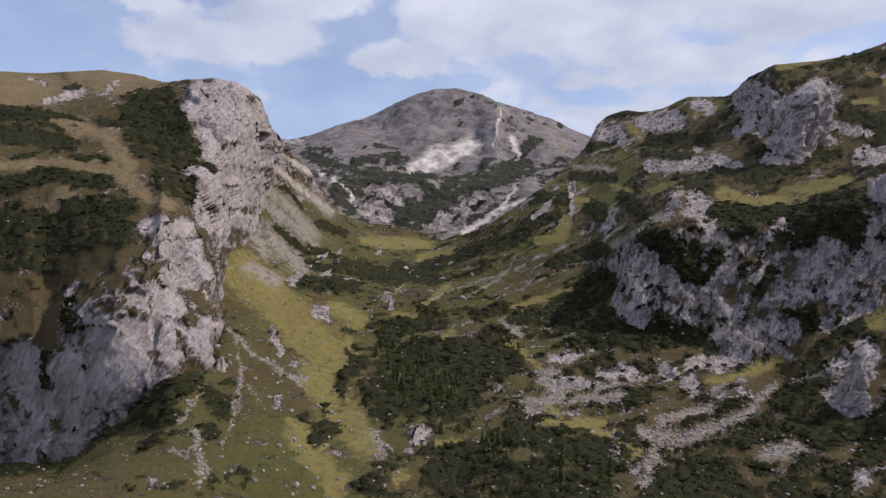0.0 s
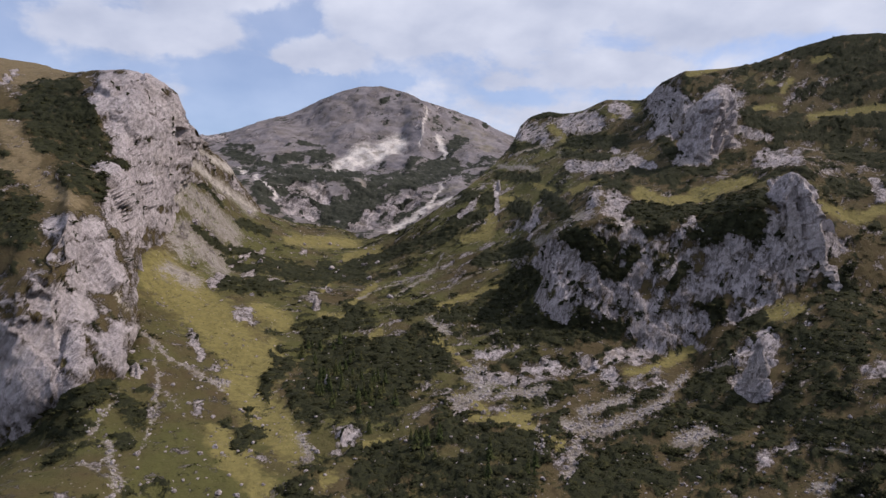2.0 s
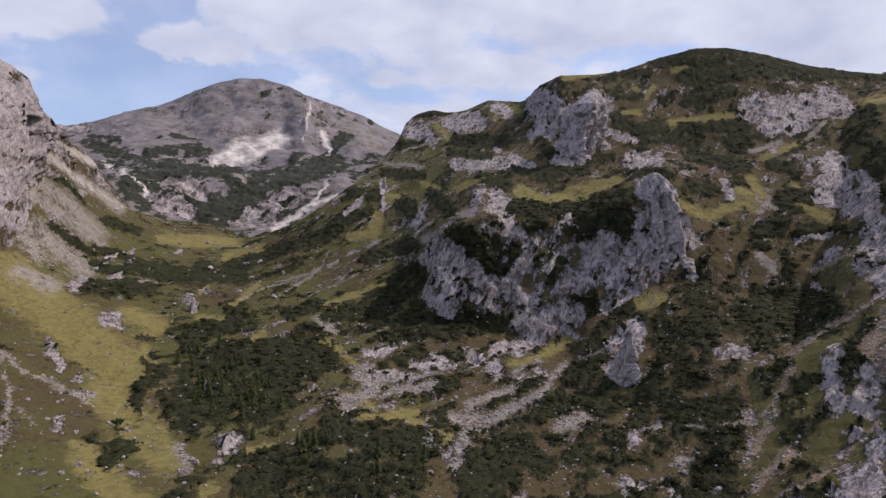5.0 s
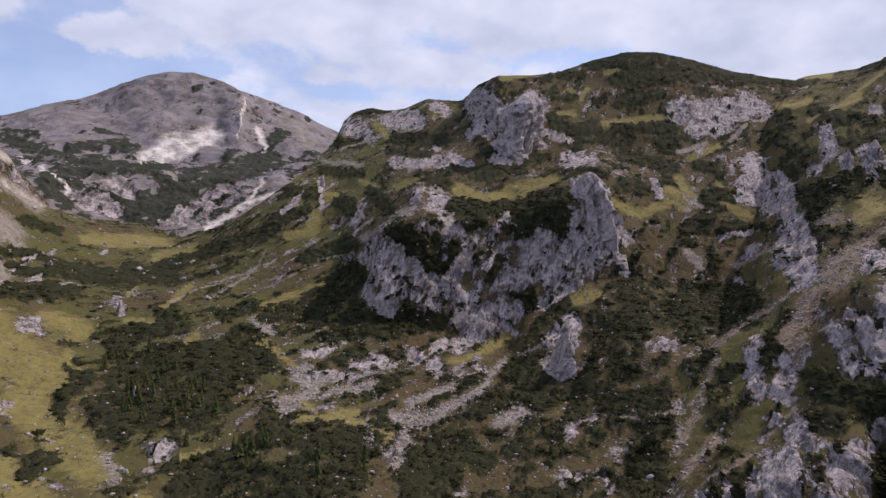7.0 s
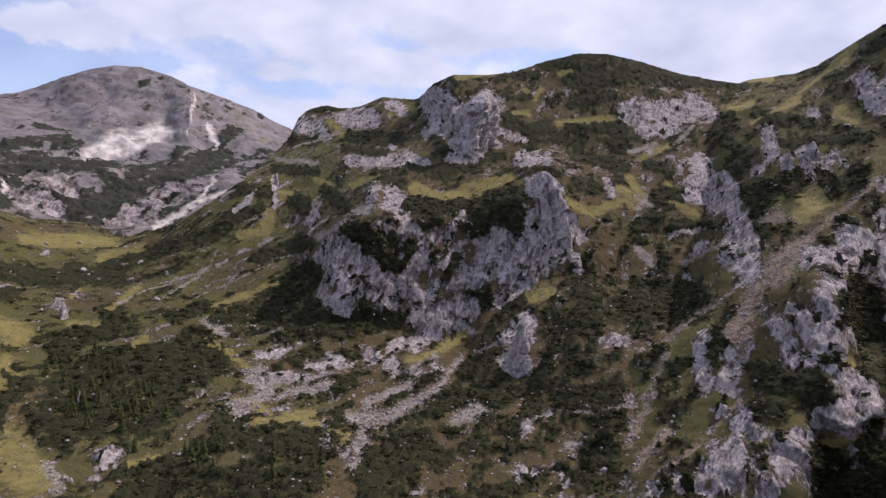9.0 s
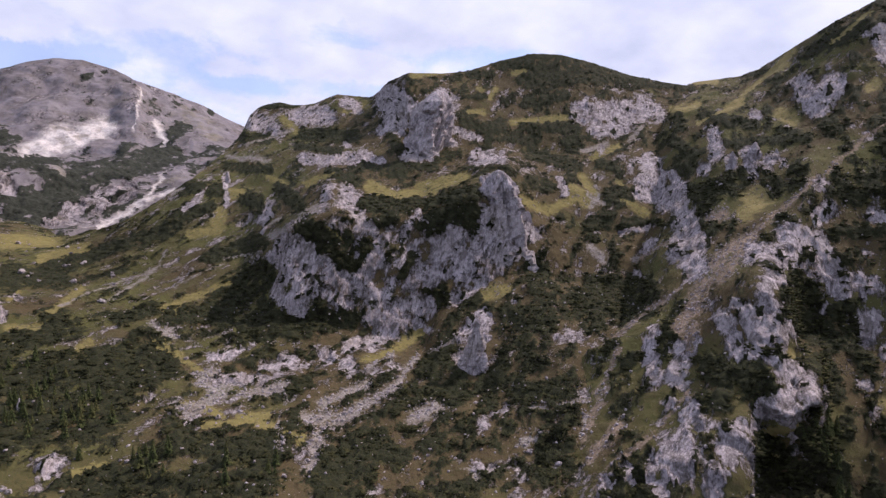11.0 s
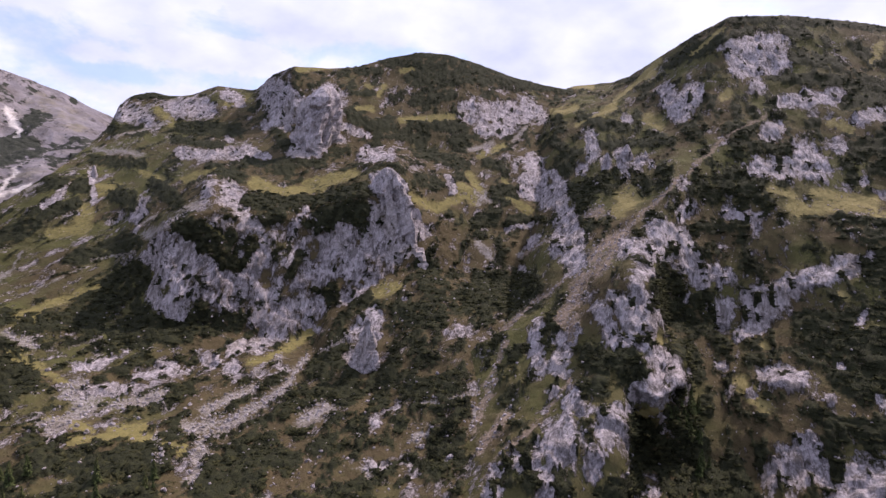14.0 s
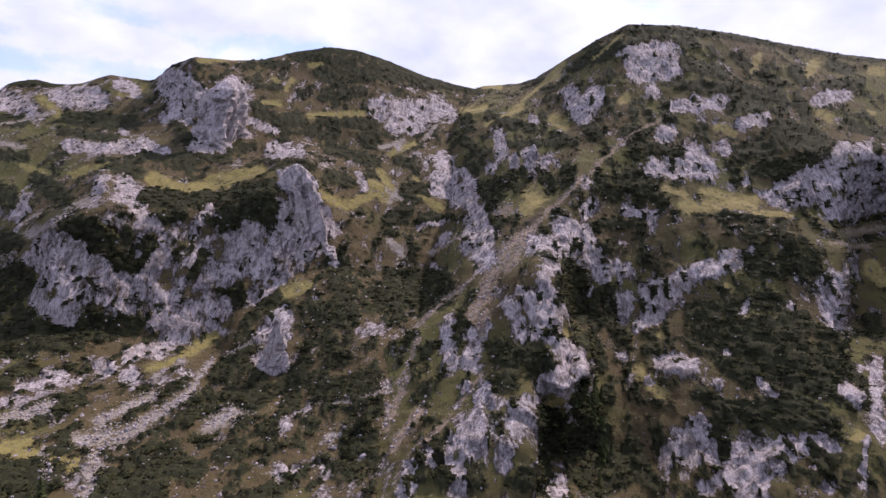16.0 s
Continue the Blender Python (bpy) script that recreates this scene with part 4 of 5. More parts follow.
NEAR_SCREE_A = [
    (-15.41, 4.76, -10.21, 0.37, 0.59), (-15.91, 2.56, -11.7, -1.39, 0.88), (-14.02, 3.57, -10.7, 0.62, 0.59), (-16.16, 1.58, -11.71, -2.4, 0.78), (-14.46, 5.52, -9.69, 2.14, 0.4), (-15.98, -1.11, -12.96, -4.64, 1.46),
    (-17.43, -4.52, -15.12, -5.82, 0.77), (-16.69, -1.84, -16.02, -3.33, 0.96), (3.59, -6.65, 6.21, -4.83, 0.26), (2.02, -7.69, 4.12, -6.39, 0.2), (6.21, -4.83, 6.72, -3.78, 0.2), (5.43, -9.75, 6.75, -10.87, 0.39),
    (9.12, -14.51, 10.43, -15.71, 0.77), (7.56, -17.02, 11.46, -15.18, 0.58), (12.5, -16.13, 16.07, -16.18, 0.51), (11.38, -4.53, 14.42, -3.72, 0.13), (7.25, -6.64, 11.39, -5.04, 0.13), (-1.12, -7.67, 3.59, -5.61, 0.13),
]
NEAR_SCREE_B = [
    (13.3, 4.4, 15.33, 4.17, 0.32), (11.8, 4.49, 13.3, 4.25, 0.25), (15.26, -2.4, 20.19, 0.17, 0.39), (16.31, -0.86, 15.27, -1.63, 0.19), (7.32, 1.19, 8.3, 1.69, 0.25), (13.32, 5.51, 17.39, 6.82, 0.13),
    (10.03, -13.95, 9.49, -16.35, 0.75), (7.97, -17.21, 11.01, -15.96, 0.56), (13.06, -16.07, 16.18, -15.69, 0.45), (18.25, -18.69, 21.43, -18.75, 0.91), (19.31, -19.68, 18.22, -22.96, 0.65), (15.63, -18.61, 15.6, -21.46, 0.32),
    (21.43, -18.75, 26.21, -16.28, 0.65), (26.21, -16.28, 28.3, -13.74, 0.45), (23.56, -14.8, 26.2, -13.27, 0.33), (19.32, -17.74, 23.56, -15.8, 0.59), (27.8, -18.93, 30.42, -18.12, 0.78), (33.07, -23.62, 34.11, -24.44, 0.51),
]
NEAR_SCREE_C = [
    (6.63, -10.3, 7.11, -10.82, 0.37), (19.34, 0.21, 15.24, -2.63, 0.35), (29.83, -13.32, 31.91, -12.13, 0.19), (43.41, 4.82, 45.46, 5.56, 0.32), (47.49, 5.79, 48.49, 6.77, 0.26), (43.94, 0.98, 45.23, 0.2, 0.32),
    (61.66, 2.48, 60.2, 0.72, 0.32), (60.2, 0.72, 57.2, -2.11, 0.38), (57.2, -2.11, 54.14, -5.24, 0.58), (55.17, -4.19, 53.12, -8.37, 0.91), (54.15, -6.28, 52.09, -10.44, 0.97), (52.07, -6.82, 48.93, -8.91, 0.26),
    (48.93, -8.91, 46.29, -11.99, 0.26), (56.71, -3.66, 55.19, -6.27, 0.58), (53.14, -10.43, 52.62, -11.98, 0.78), (44.24, -0.07, 44.76, 0.96, 0.45), (50.48, -3.18, 47.87, -4.75, 0.33), (44.23, -3.7, 45.26, -4.75, 0.58),
]
NEAR_SCREE_D = [
    (54.11, -1.09, 55.14, -0.57, 0.65), (46.82, -12.51, 44.69, -16.51, 0.33), (45.75, -15.53, 43.62, -19.91, 0.58), (46.81, -18.52, 44.14, -21.83, 0.71), (44.16, -17, 41.53, -17.41, 0.26), (40.48, -17.86, 38.93, -17.79, 0.32),
    (38.37, -20.63, 39.42, -20.22, 0.57), (40.96, -22.65, 41.06, -22.75, 0.45), (52.65, -15.52, 50.01, -19.5, 0.26), (50.01, -19.5, 46.8, -21.89, 0.26), (46.8, -21.89, 44.12, -25.08, 0.26), (82.24, -2.26, 84.36, -1.78, 0.59),
    (68.24, 7.21, 65, 5.4, 0.18), (65, 5.4, 61.67, 1.98, 0.25), (81.16, -3.18, 83.73, -3.43, 0.3), (-21.41, -5.9, -19.41, -9.64, 0.24), (-19.41, -9.64, -17.55, -11.7, 0.18), (-17.55, -11.7, -13.18, -14.89, 0.19),
]
NEAR_SCREE_E = [
    (-14.17, -14.1, -12.67, -14.43, 0.38), (-18.72, -10.65, -18.06, -13.6, 0.18), (-18.05, -13.12, -18.48, -15.94, 0.24), (-18.48, -15.94, -19.83, -19.94, 0.15), (-17.6, -14.59, -16.17, -16.6, 0.12), (-24.18, -19.61, -21.96, -21.45, 0.17),
    (-22.12, -18.32, -21.74, -21.91, 0.29), (-21.87, -21.46, -21.69, -21.57, 0.64), (-23.23, -17.29, -21.36, -14.97, 0.23),
]
NEAR_SCREE = NEAR_SCREE_A + NEAR_SCREE_B + NEAR_SCREE_C + NEAR_SCREE_D + NEAR_SCREE_E
NEAR_GOLD_A = [
    (-7.25, -2.19, -1.1, -2.74, 0.58), (-2.14, -4.03, 0.98, -3.27, 0.52), (6.49, -11.28, 9.11, -13.76, 0.45), (6.22, -8.46, 11.91, -6.84, 0.45), (-4.24, -9.16, -2.43, -9.2, 0.65), (-1.64, -8.18, 0.45, -6.39, 0.39),
    (9.4, -18.43, 14.57, -17.95, 0.58), (7.26, -9.22, 7.78, -8.18, 0.26), (-0.09, -11.27, 0.96, -10.77, 0.33), (-4.23, -6.85, -3.71, -6.35, 0.26), (24.09, 1.98, 26.17, 1.2, 0.59), (26.17, 1.2, 28.75, 1.7, 0.52),
    (28.75, 1.96, 32.31, 2.45, 0.64), (12.26, 1.2, 13.27, 1.46, 0.64), (11.23, -0.33, 10.71, -1.85, 0.69), (8.72, -2.34, 10.21, -1.85, 0.44), (15.31, 2.74, 16.85, 2.24, 0.32), (18.39, 2.24, 20.98, 3.27, 0.26),
]
NEAR_GOLD_B = [
    (16.63, 7.81, 17.65, 6.82, 0.45), (22.03, 8.59, 24.09, 9.09, 0.26), (9.3, 3.2, 7.34, 2.18, 0.5), (12.52, -17.98, 15.1, -19.07, 0.7), (16.14, -19.59, 17.71, -20.6, 0.52), (27.77, -11.73, 26.72, -12.76, 0.65),
    (23.56, -13.8, 26.2, -12.77, 0.46), (5.64, -11.23, 9.53, -13.92, 0.37), (10.99, -17.41, 7.99, -16.25, 0.38), (24.08, 1.71, 27, 0.97, 0.56), (27, 0.97, 30.01, 1.49, 0.38), (29.51, 1.74, 33.08, 2.78, 0.58),
    (38.23, 0.73, 40.31, -0.31, 0.52), (20.22, -1.75, 21.6, -2.76, 0.3), (35.07, -8.09, 36.64, -7.59, 0.84), (27.8, -11.99, 29.34, -11.04, 0.57), (28.16, 11.58, 32.16, 12.19, 0.38), (34.17, 10.54, 34.27, 10.4, 0.39),
]
NEAR_GOLD_C = [
    (35.7, 10.56, 35.18, 9.82, 0.32), (33.13, 8.56, 34.66, 8.59, 0.32), (37.22, 7.61, 41.86, 8.1, 0.39), (44.44, 4.31, 46.48, 5.3, 0.45), (43.42, 2.78, 44.46, 1.23, 0.52), (40.31, -0.31, 42.91, 0.72, 0.52),
    (46.5, 2.25, 46.76, 2.15, 0.39), (50.97, 8.18, 52.92, 8.61, 0.38), (37.24, 11.79, 38.26, 12.03, 0.26), (52.41, 10.31, 54.34, 10.22, 0.25), (52.95, 7.15, 56.28, 8.47, 0.37), (56.27, 8.94, 59.88, 11.96, 0.3),
    (58.55, 10.69, 59.45, 11.08, 0.3), (56.91, 0.67, 57.84, 1.16, 0.6), (59.09, 7.39, 60.01, 6.88, 0.59), (58.18, 0.98, 56.68, -0.56, 0.71), (42.71, 1.47, 43.73, 0.44, 0.71), (46.83, 0.45, 48.91, -0.58, 0.46),
]
NEAR_GOLD_D = [
    (48.92, -3.19, 49.18, -3.29, 0.33), (60.4, -11.76, 60.51, -11.85, 0.44), (61.01, -17.17, 58.97, -18.26, 0.51), (59.51, -19.67, 59.62, -19.76, 0.32), (70.27, -0.51, 75.48, -0.01, 0.74), (71.58, 0.7, 75.87, 0.68, 0.39),
    (75.5, -0.48, 78.37, -0.91, 0.33), (75.5, 11.26, 75.12, 10.43, 0.44), (79.47, 10.45, 79.12, 9.64, 0.52), (83.15, 9.65, 83.86, 9.37, 0.29), (83.28, 6.76, 83.46, 6.67, 0.24), (72.72, 6.31, 74.03, 5.57, 0.34),
    (64.93, 8.77, 65.39, 9.23, 0.37), (68.86, 0.95, 70.25, 0.46, 0.47), (79.99, 7.01, 80.76, 6.53, 0.36), (64.81, 13.89, 62.46, 12.18, 0.25), (68.88, -16.54, 66.92, -14.81, 0.78), (74.02, -7.11, 74.11, -7.2, 0.39),
]
NEAR_GOLD_E = [
    (68.73, -11.29, 68.83, -11.38, 0.42), (83.79, -4.71, 84.55, -5.95, 0.63), (83.3, -17.94, 83.64, -17.46, 0.45),
]
NEAR_GOLD = NEAR_GOLD_A + NEAR_GOLD_B + NEAR_GOLD_C + NEAR_GOLD_D + NEAR_GOLD_E
SPRUCES = [
    (4, -21, 15.4, -23.1, 1.2), (-4.4, -13.2, -0.2, -17.2, 1.92), (62.5, -17.1, 64.7, -24.3, 0.96),
]
ROCK_TOWERS = [
    (29.04, 4.2, 30.56, 10.53, 36.1, 566), (36.76, -5.06, 35.93, 3.46, 39.4, 412), (18.05, -10.46, 17.22, -1.7, 25.2, 396), (11.73, -0.29, 11.84, 3.23, 5.3, 645), (15.5, -1.33, 15.63, 1.23, 8.2, 600), (20.52, -0.42, 20.65, 2.26, 6.5, 478),
    (33.27, -17.34, 34, -10.22, 18.7, 294), (28, -3.56, 28.78, -0.7, 11.2, 412),
]
SPUR_ROCKS = [
    (55.62, 2.41, 55.7, 4.65, 8.2, 452), (57.41, 2.1, 57.37, 5.29, 14.7, 450), (59.07, 2.4, 58.89, 4.72, 8.2, 448), (79.26, 1.34, 79.31, 3.12, 5.6, 436),
]
BOULDERS = [
    (-11.36, -9.71, -11.34, -8.4, 9.5, 402), (-17.27, -23.44, -17.23, -21.67, 8.9, 213), (-4.92, -8.38, -4.92, -7.19, 5.4, 425), (-4.01, -15.73, -4, -14.24, 3.3, 300), (-4.7, -16.95, -4.69, -15.72, 3.2, 290), (-19.94, -13.21, -19.83, -12.03, 5.9, 296),
    (-19.32, -4.5, -19.29, -3.03, 2.3, 420), (8.19, -16.11, 8.45, -15.61, 2.1, 290),
]

# ---- the land: crest, ledge and foot lines by bearing and rise (degrees) fitted to the camera's view, range (metres) chosen ----
PERM = np.random.RandomState(7).permutation(256)
PERM = np.concatenate([PERM, PERM, PERM]).astype(np.int32)
GRADS = np.random.RandomState(8).normal(size=(256, 3))
GRADS = (GRADS / np.linalg.norm(GRADS, axis=1)[:, None]).astype(np.float32)


def grain(p):
    """Gradient noise in about -0.8 to 0.8 at the points p."""
    i = np.floor(p).astype(np.int32)
    f = (p - i).astype(np.float32)
    i &= 255
    u = f * f * f * (f * (f * 6 - 15) + 10)
    out = None
    for dx in (0, 1):
        wx = u[:, 0] if dx else 1 - u[:, 0]
        for dy in (0, 1):
            wy = u[:, 1] if dy else 1 - u[:, 1]
            for dz in (0, 1):
                wz = u[:, 2] if dz else 1 - u[:, 2]
                g = GRADS[PERM[PERM[PERM[i[:, 0] + dx] + i[:, 1] + dy] + i[:, 2] + dz]]
                d = g[:, 0] * (f[:, 0] - dx) + g[:, 1] * (f[:, 1] - dy) + g[:, 2] * (f[:, 2] - dz)
                d *= wx * wy * wz
                out = d if out is None else out + d
    return out * 1.5


def layers(p, size, octaves=3, gain=0.5, ridged=False, tall=1.0):
    q = p / np.array([size, size, size * tall], np.float32)
    total, amp = np.zeros(len(p), np.float32), 1.0
    for k in range(octaves):
        v = grain(q * 2.03**k + 17.3 * k)
        total += amp * (1 - 2.2 * np.abs(v) if ridged else v)
        amp *= gain
    return total


def facets(p, size, tall, seed, domes=False):
    """Broken rock: each cell of a jittered lattice is a tilted block of its own."""
    q = (p / np.array([size, size, size * tall])).astype(np.float32)
    base = np.floor(q).astype(np.int32)
    best = np.full(len(q), 9.0, np.float32)
    out = np.zeros(len(q), np.float32)
    rs = np.random.RandomState(seed)
    jit = rs.rand(256, 3).astype(np.float32)
    tilt = rs.normal(size=(256, 3)).astype(np.float32) * 0.55
    step = rs.uniform(-0.5, 0.5, 256).astype(np.float32)
    for dx in (-1, 0, 1):
        for dy in (-1, 0, 1):
            for dz in (-1, 0, 1):
                c = base + np.array([dx, dy, dz], np.int32)
                h = PERM[PERM[PERM[c[:, 0] & 255] + (c[:, 1] & 255)] + (c[:, 2] & 255)]
                off = q - c - jit[h]
                d = (off * off).sum(1)
                v = step[h] + (off * tilt[h]).sum(1)
                near = d < best
                best = np.where(near, d, best)
                out = np.where(near, v, out)
    return 1 - best if domes else out


def at_bearings(line, az, back):
    """Rise and range of a line at the bearings az; the rest of the circle, behind the station, closes over back."""
    pts = sorted(line) + [(140, back[0], back[1]), (220, back[0], back[1])]
    a, e, r = np.array(pts, float).T
    return np.interp(az, a, e, period=360), np.interp(az, a, r, period=360)


def soften(v, sigma, axis):
    if sigma <= 0:
        return v
    k = np.exp(-0.5 * (np.arange(-int(3 * sigma) - 1, int(3 * sigma) + 2) / sigma) ** 2)
    k /= k.sum()
    pad = [(0, 0)] * v.ndim
    h = len(k) // 2
    pad[axis] = (h, h)
    w = np.pad(v, pad, mode="edge")
    return np.apply_along_axis(lambda c: np.convolve(c, k, "valid"), axis, w)


def cover_field(az, el, strokes, soft=False):
    """How deep each point lies within the strokes (bearing, rise, bearing, rise, half-width): 1 or more inside, 0 far off."""
    best = np.full(len(az), -9.0, np.float32)
    for a0, e0, a1, e1, w in strokes:
        near = (az > min(a0, a1) - 3 * w) & (az < max(a0, a1) + 3 * w)
        if not near.any():
            continue
        x, y = az[near] - a0, el[near] - e0
        dx, dy = a1 - a0, e1 - e0
        u = np.clip((x * dx + y * dy) / (dx * dx + dy * dy + 1e-6), 0, 1)
        d = np.hypot(x - u * dx, y - u * dy)
        best[near] = np.maximum(best[near], 1.1 - d / (1.35 * w) if soft else 1.7 - d / (1.15 * w))
    return np.maximum(best, 0)


def sheet(name, q, faces, cov, material):
    """A mesh object of quads, with its ground cover as an attribute."""
    me = bpy.data.meshes.new(name)
    me.vertices.add(len(q))
    me.vertices.foreach_set("co", q.astype(np.float32).ravel())
    me.loops.add(faces.size)
    me.loops.foreach_set("vertex_index", faces[:, ::-1].astype(np.int32).ravel())
    me.polygons.add(len(faces))
    me.polygons.foreach_set("loop_start", np.arange(0, faces.size, 4, dtype=np.int32))
    me.polygons.foreach_set("loop_total", np.full(len(faces), 4, np.int32))
    me.attributes.new("cover", "FLOAT_COLOR", "POINT").data.foreach_set("color", cov.ravel())
    me.materials.append(material)
    me.update(calc_edges=True)
    me.validate()
    return new(name, me)


def landform(name, lines, az, rows, size, strokes, material, rough=(1.0, 1.0), scrub_base=0.0, rock_base=0.0, closed=False, rockslope=0.62, crest_row=0, block=1.0, solid=0.5, fall=(-0.7, -0.5, -0.45), tufts=0.31, split=None, stray=1.0, tall=2.1):
    """A sheet lofted through its lines from the lowest to the back of its crest, worn by noise, with its ground cover."""
    rs, zs = [], []
    for e, r in lines:
        e, r = soften(e, 1.3, 0), soften(r, 1.3, 0)
        rs.append(r)
        zs.append(r * np.tan(np.radians(e)))
    cr, cz = [], []
    for k in range(len(rs) - 1):
        for j in range(rows[k]):
            u = j / rows[k]
            cr.append(rs[k] * (1 - u) + rs[k + 1] * u)
            cz.append(zs[k] * (1 - u) + zs[k + 1] * u)
    cr.append(rs[-1])
    cz.append(zs[-1])
    r, z = soften(np.array(cr), 1.4, 0), soften(np.array(cz), 1.4, 0)
    r[0], z[0] = cr[0], cz[0]
    b = np.radians(az)[None, :]
    grid = np.stack([r * np.sin(b), r * np.cos(b), z], -1)
    du, dv = np.gradient(grid, axis=1), np.gradient(grid, axis=0)
    nrm = np.cross(du, dv)
    nrm /= np.linalg.norm(nrm, axis=-1, keepdims=True) + 1e-9
    nrm *= np.where(nrm[..., 2:] < 0, -1, 1)
    p = grid.reshape(-1, 3).astype(np.float32)
    nv = nrm.reshape(-1, 3)
    faz = np.broadcast_to(az[None, :], r.shape).ravel()
    fel = np.degrees(np.arctan2(z, r)).ravel()
    wander = layers(p, 14 * size, 3)
    sway = 340.0 / np.maximum(r.ravel(), 200) * min(size, 2.0) * stray
    faz2 = faz + sway * (wander * 0.5 + layers(p + 33, 4.5 * size, 2) * 0.22)
    fel2 = fel + sway * (layers(p + 91, 14 * size, 3) * 0.36 + layers(p + 71, 4.5 * size, 2) * 0.18)
    ragged = sway * (340.0 / np.maximum(r.ravel(), 200)) ** 0.3
    faz3 = faz2 + ragged * layers(p + 133, 2.6 * size, 3, 0.7) * 0.42
    fel3 = fel2 + ragged * layers(p + 171, 2.6 * size, 3, 0.7) * 0.30
    deep = {k: cover_field(faz3, fel3, v, k in ("scree", "gold")) for k, v in strokes.items()}
    m = {k: np.minimum(v, 1) for k, v in deep.items()}
    bare = deep["rock"] > deep["scrub"]
    scrub_base, rock_base = (np.broadcast_to(b, r.shape).ravel() for b in (scrub_base, rock_base))
    steep = np.clip((rockslope - nv[:, 2]) / 0.16 + 0.5, 0, 1)
    fall = np.array(fall, np.float32) / np.linalg.norm(fall)
    run = p - 0.62 * (p @ fall)[:, None] * fall[None, :]
    mosaic = layers(run + 50, 8 * size, 5, 0.62)
    specks = layers(run + 250, 5 * size, 4, 0.65)
    patch = layers(run, 22 * size, 4, 0.55)
    rock = np.maximum(m["rock"] * 0.86, 0.5 * steep + rock_base + 0.4 * patch) + 0.52 * mosaic
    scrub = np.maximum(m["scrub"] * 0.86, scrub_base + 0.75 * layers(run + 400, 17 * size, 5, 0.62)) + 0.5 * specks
    rock = np.where(m["rock"] > 0.97, np.maximum(rock, solid), rock)
    scrub = np.where(m["scrub"] > 0.92, np.maximum(scrub, 0.70 + 0.35 * specks), scrub)
    rock, scrub = np.clip(rock, 0, 1), np.clip(scrub, 0, 1)
    scrub = np.where((m["rock"] > 0.6) & bare, np.clip((layers(run + 250, 5 * size, 3, 0.6) - tufts) * 3, 0, 1), scrub)
    scrub = np.where((m["gold"] > 0.5) & (m["scrub"] < 0.6) | (m["gold"] > 0.8), scrub * 0.4, scrub)
    scrub = np.where((m["scree"] > 0.5) & (m["scrub"] < 0.6) | (m["scree"] > 0.72), scrub * 0.2, scrub)
    rock = np.where((m["scrub"] > 0.7) & ~bare, rock * 0.4, rock)
    rock = np.where((m["gold"] > 0.55) & (m["rock"] < 0.8), rock * 0.4, rock)
    rock = np.where((m["scree"] > 0.5) & (m["rock"] < 0.6) | (m["scree"] > 0.8), rock * 0.3, rock)
    d = layers(p, 55 * size, 3, 0.5) * 4.0 * rough[0] * size + layers(p, 9 * size, 3, 0.55) * 0.7 * size * rough[0]
    w = np.clip((rock - 0.3) * 2.2, 0, 1)
    hard = np.where(w > 0.02)[0]
    bent = p[hard] + np.stack([wander[hard], -wander[hard], wander[hard]], 1) * 5 * size
    blocks = facets(bent, 14 * size * block, tall, 3) * 3.2 * block ** 0.7 + facets(bent, 5.5 * size * block, tall * 0.9, 4) * 1.4 / block
    blocks += layers(p[hard], 3.0 * size, 2, 0.6) * 0.3
    d[hard] += w[hard] * blocks * size * rough[1]
    bush = np.clip((scrub - 0.4) * 3, 0, 1)
    grown = np.where(bush > 0.02)[0]
    swell = p[grown] + np.stack([wander[grown], specks[grown], wander[grown]], 1) * 2.5 * size
    clump = min(size, 1.5)
    humps = facets(swell, 6.0 * clump, 1.0, 5, True) * 2.4 + facets(swell, 2.6 * clump, 1.0, 6, True) * 0.9 - 1.2
    d[grown] += bush[grown] * humps * clump
    fade = np.ones(r.shape)
    fade[:4] = np.linspace(0, 1, 4)[:, None]
    fade *= 1 - 0.65 * np.exp(-0.5 * ((np.arange(r.shape[0]) - sum(rows[:crest_row])) / 7.0) ** 2)[:, None]
    q = p + nv * (d * fade.ravel())[:, None]
    # noise lowers the crest: lift each bearing's skyline back to fit the camera's view
    q = q.reshape(*r.shape, 3)
    crest = sum(rows[:crest_row])
    lo, hi = max(0, crest - 22), min(r.shape[0], crest + 10)
    reach = np.hypot(q[lo:hi, :, 0], q[lo:hi, :, 1])
    top = (q[lo:hi, :, 2] / reach).max(0)
    want = np.tan(np.radians(lines[crest_row][0]))
    lift = soften((want - top) * lines[crest_row][1], 4.0, 0)
    w_row = np.exp(-0.5 * ((np.arange(r.shape[0]) - crest) / 16.0) ** 2)
    q[..., 2] += w_row[:, None] * lift[None, :]
    q = q.reshape(-1, 3)
    q[:, 2] += EYE
    rn, cn = r.shape
    idx = np.arange(rn * cn).reshape(rn, cn)
    a_, b_ = idx[:-1, :-1].ravel(), idx[:-1, 1:].ravel()
    c_, d_ = idx[1:, 1:].ravel(), idx[1:, :-1].ravel()
    faces = np.stack([a_, b_, c_, d_], 1)
    if closed:
        seam = np.stack([idx[:-1, -1], idx[:-1, 0], idx[1:, 0], idx[1:, -1]], 1)
        faces = np.concatenate([faces, seam])
    cov = np.stack([rock, scrub, m["scree"], m["gold"]], 1).astype(np.float32)
    made = []
    if split is None:
        made.append(sheet(name, q, faces, cov, material))
    else:
        row, col = faces[:, 0] // cn, faces[:, 0] % cn
        upper = (az[col] > split[1]) & (az[col] < 100) & (row >= sum(rows[:split[2]]) + split[3] * np.sin(az[col] * 0.9))
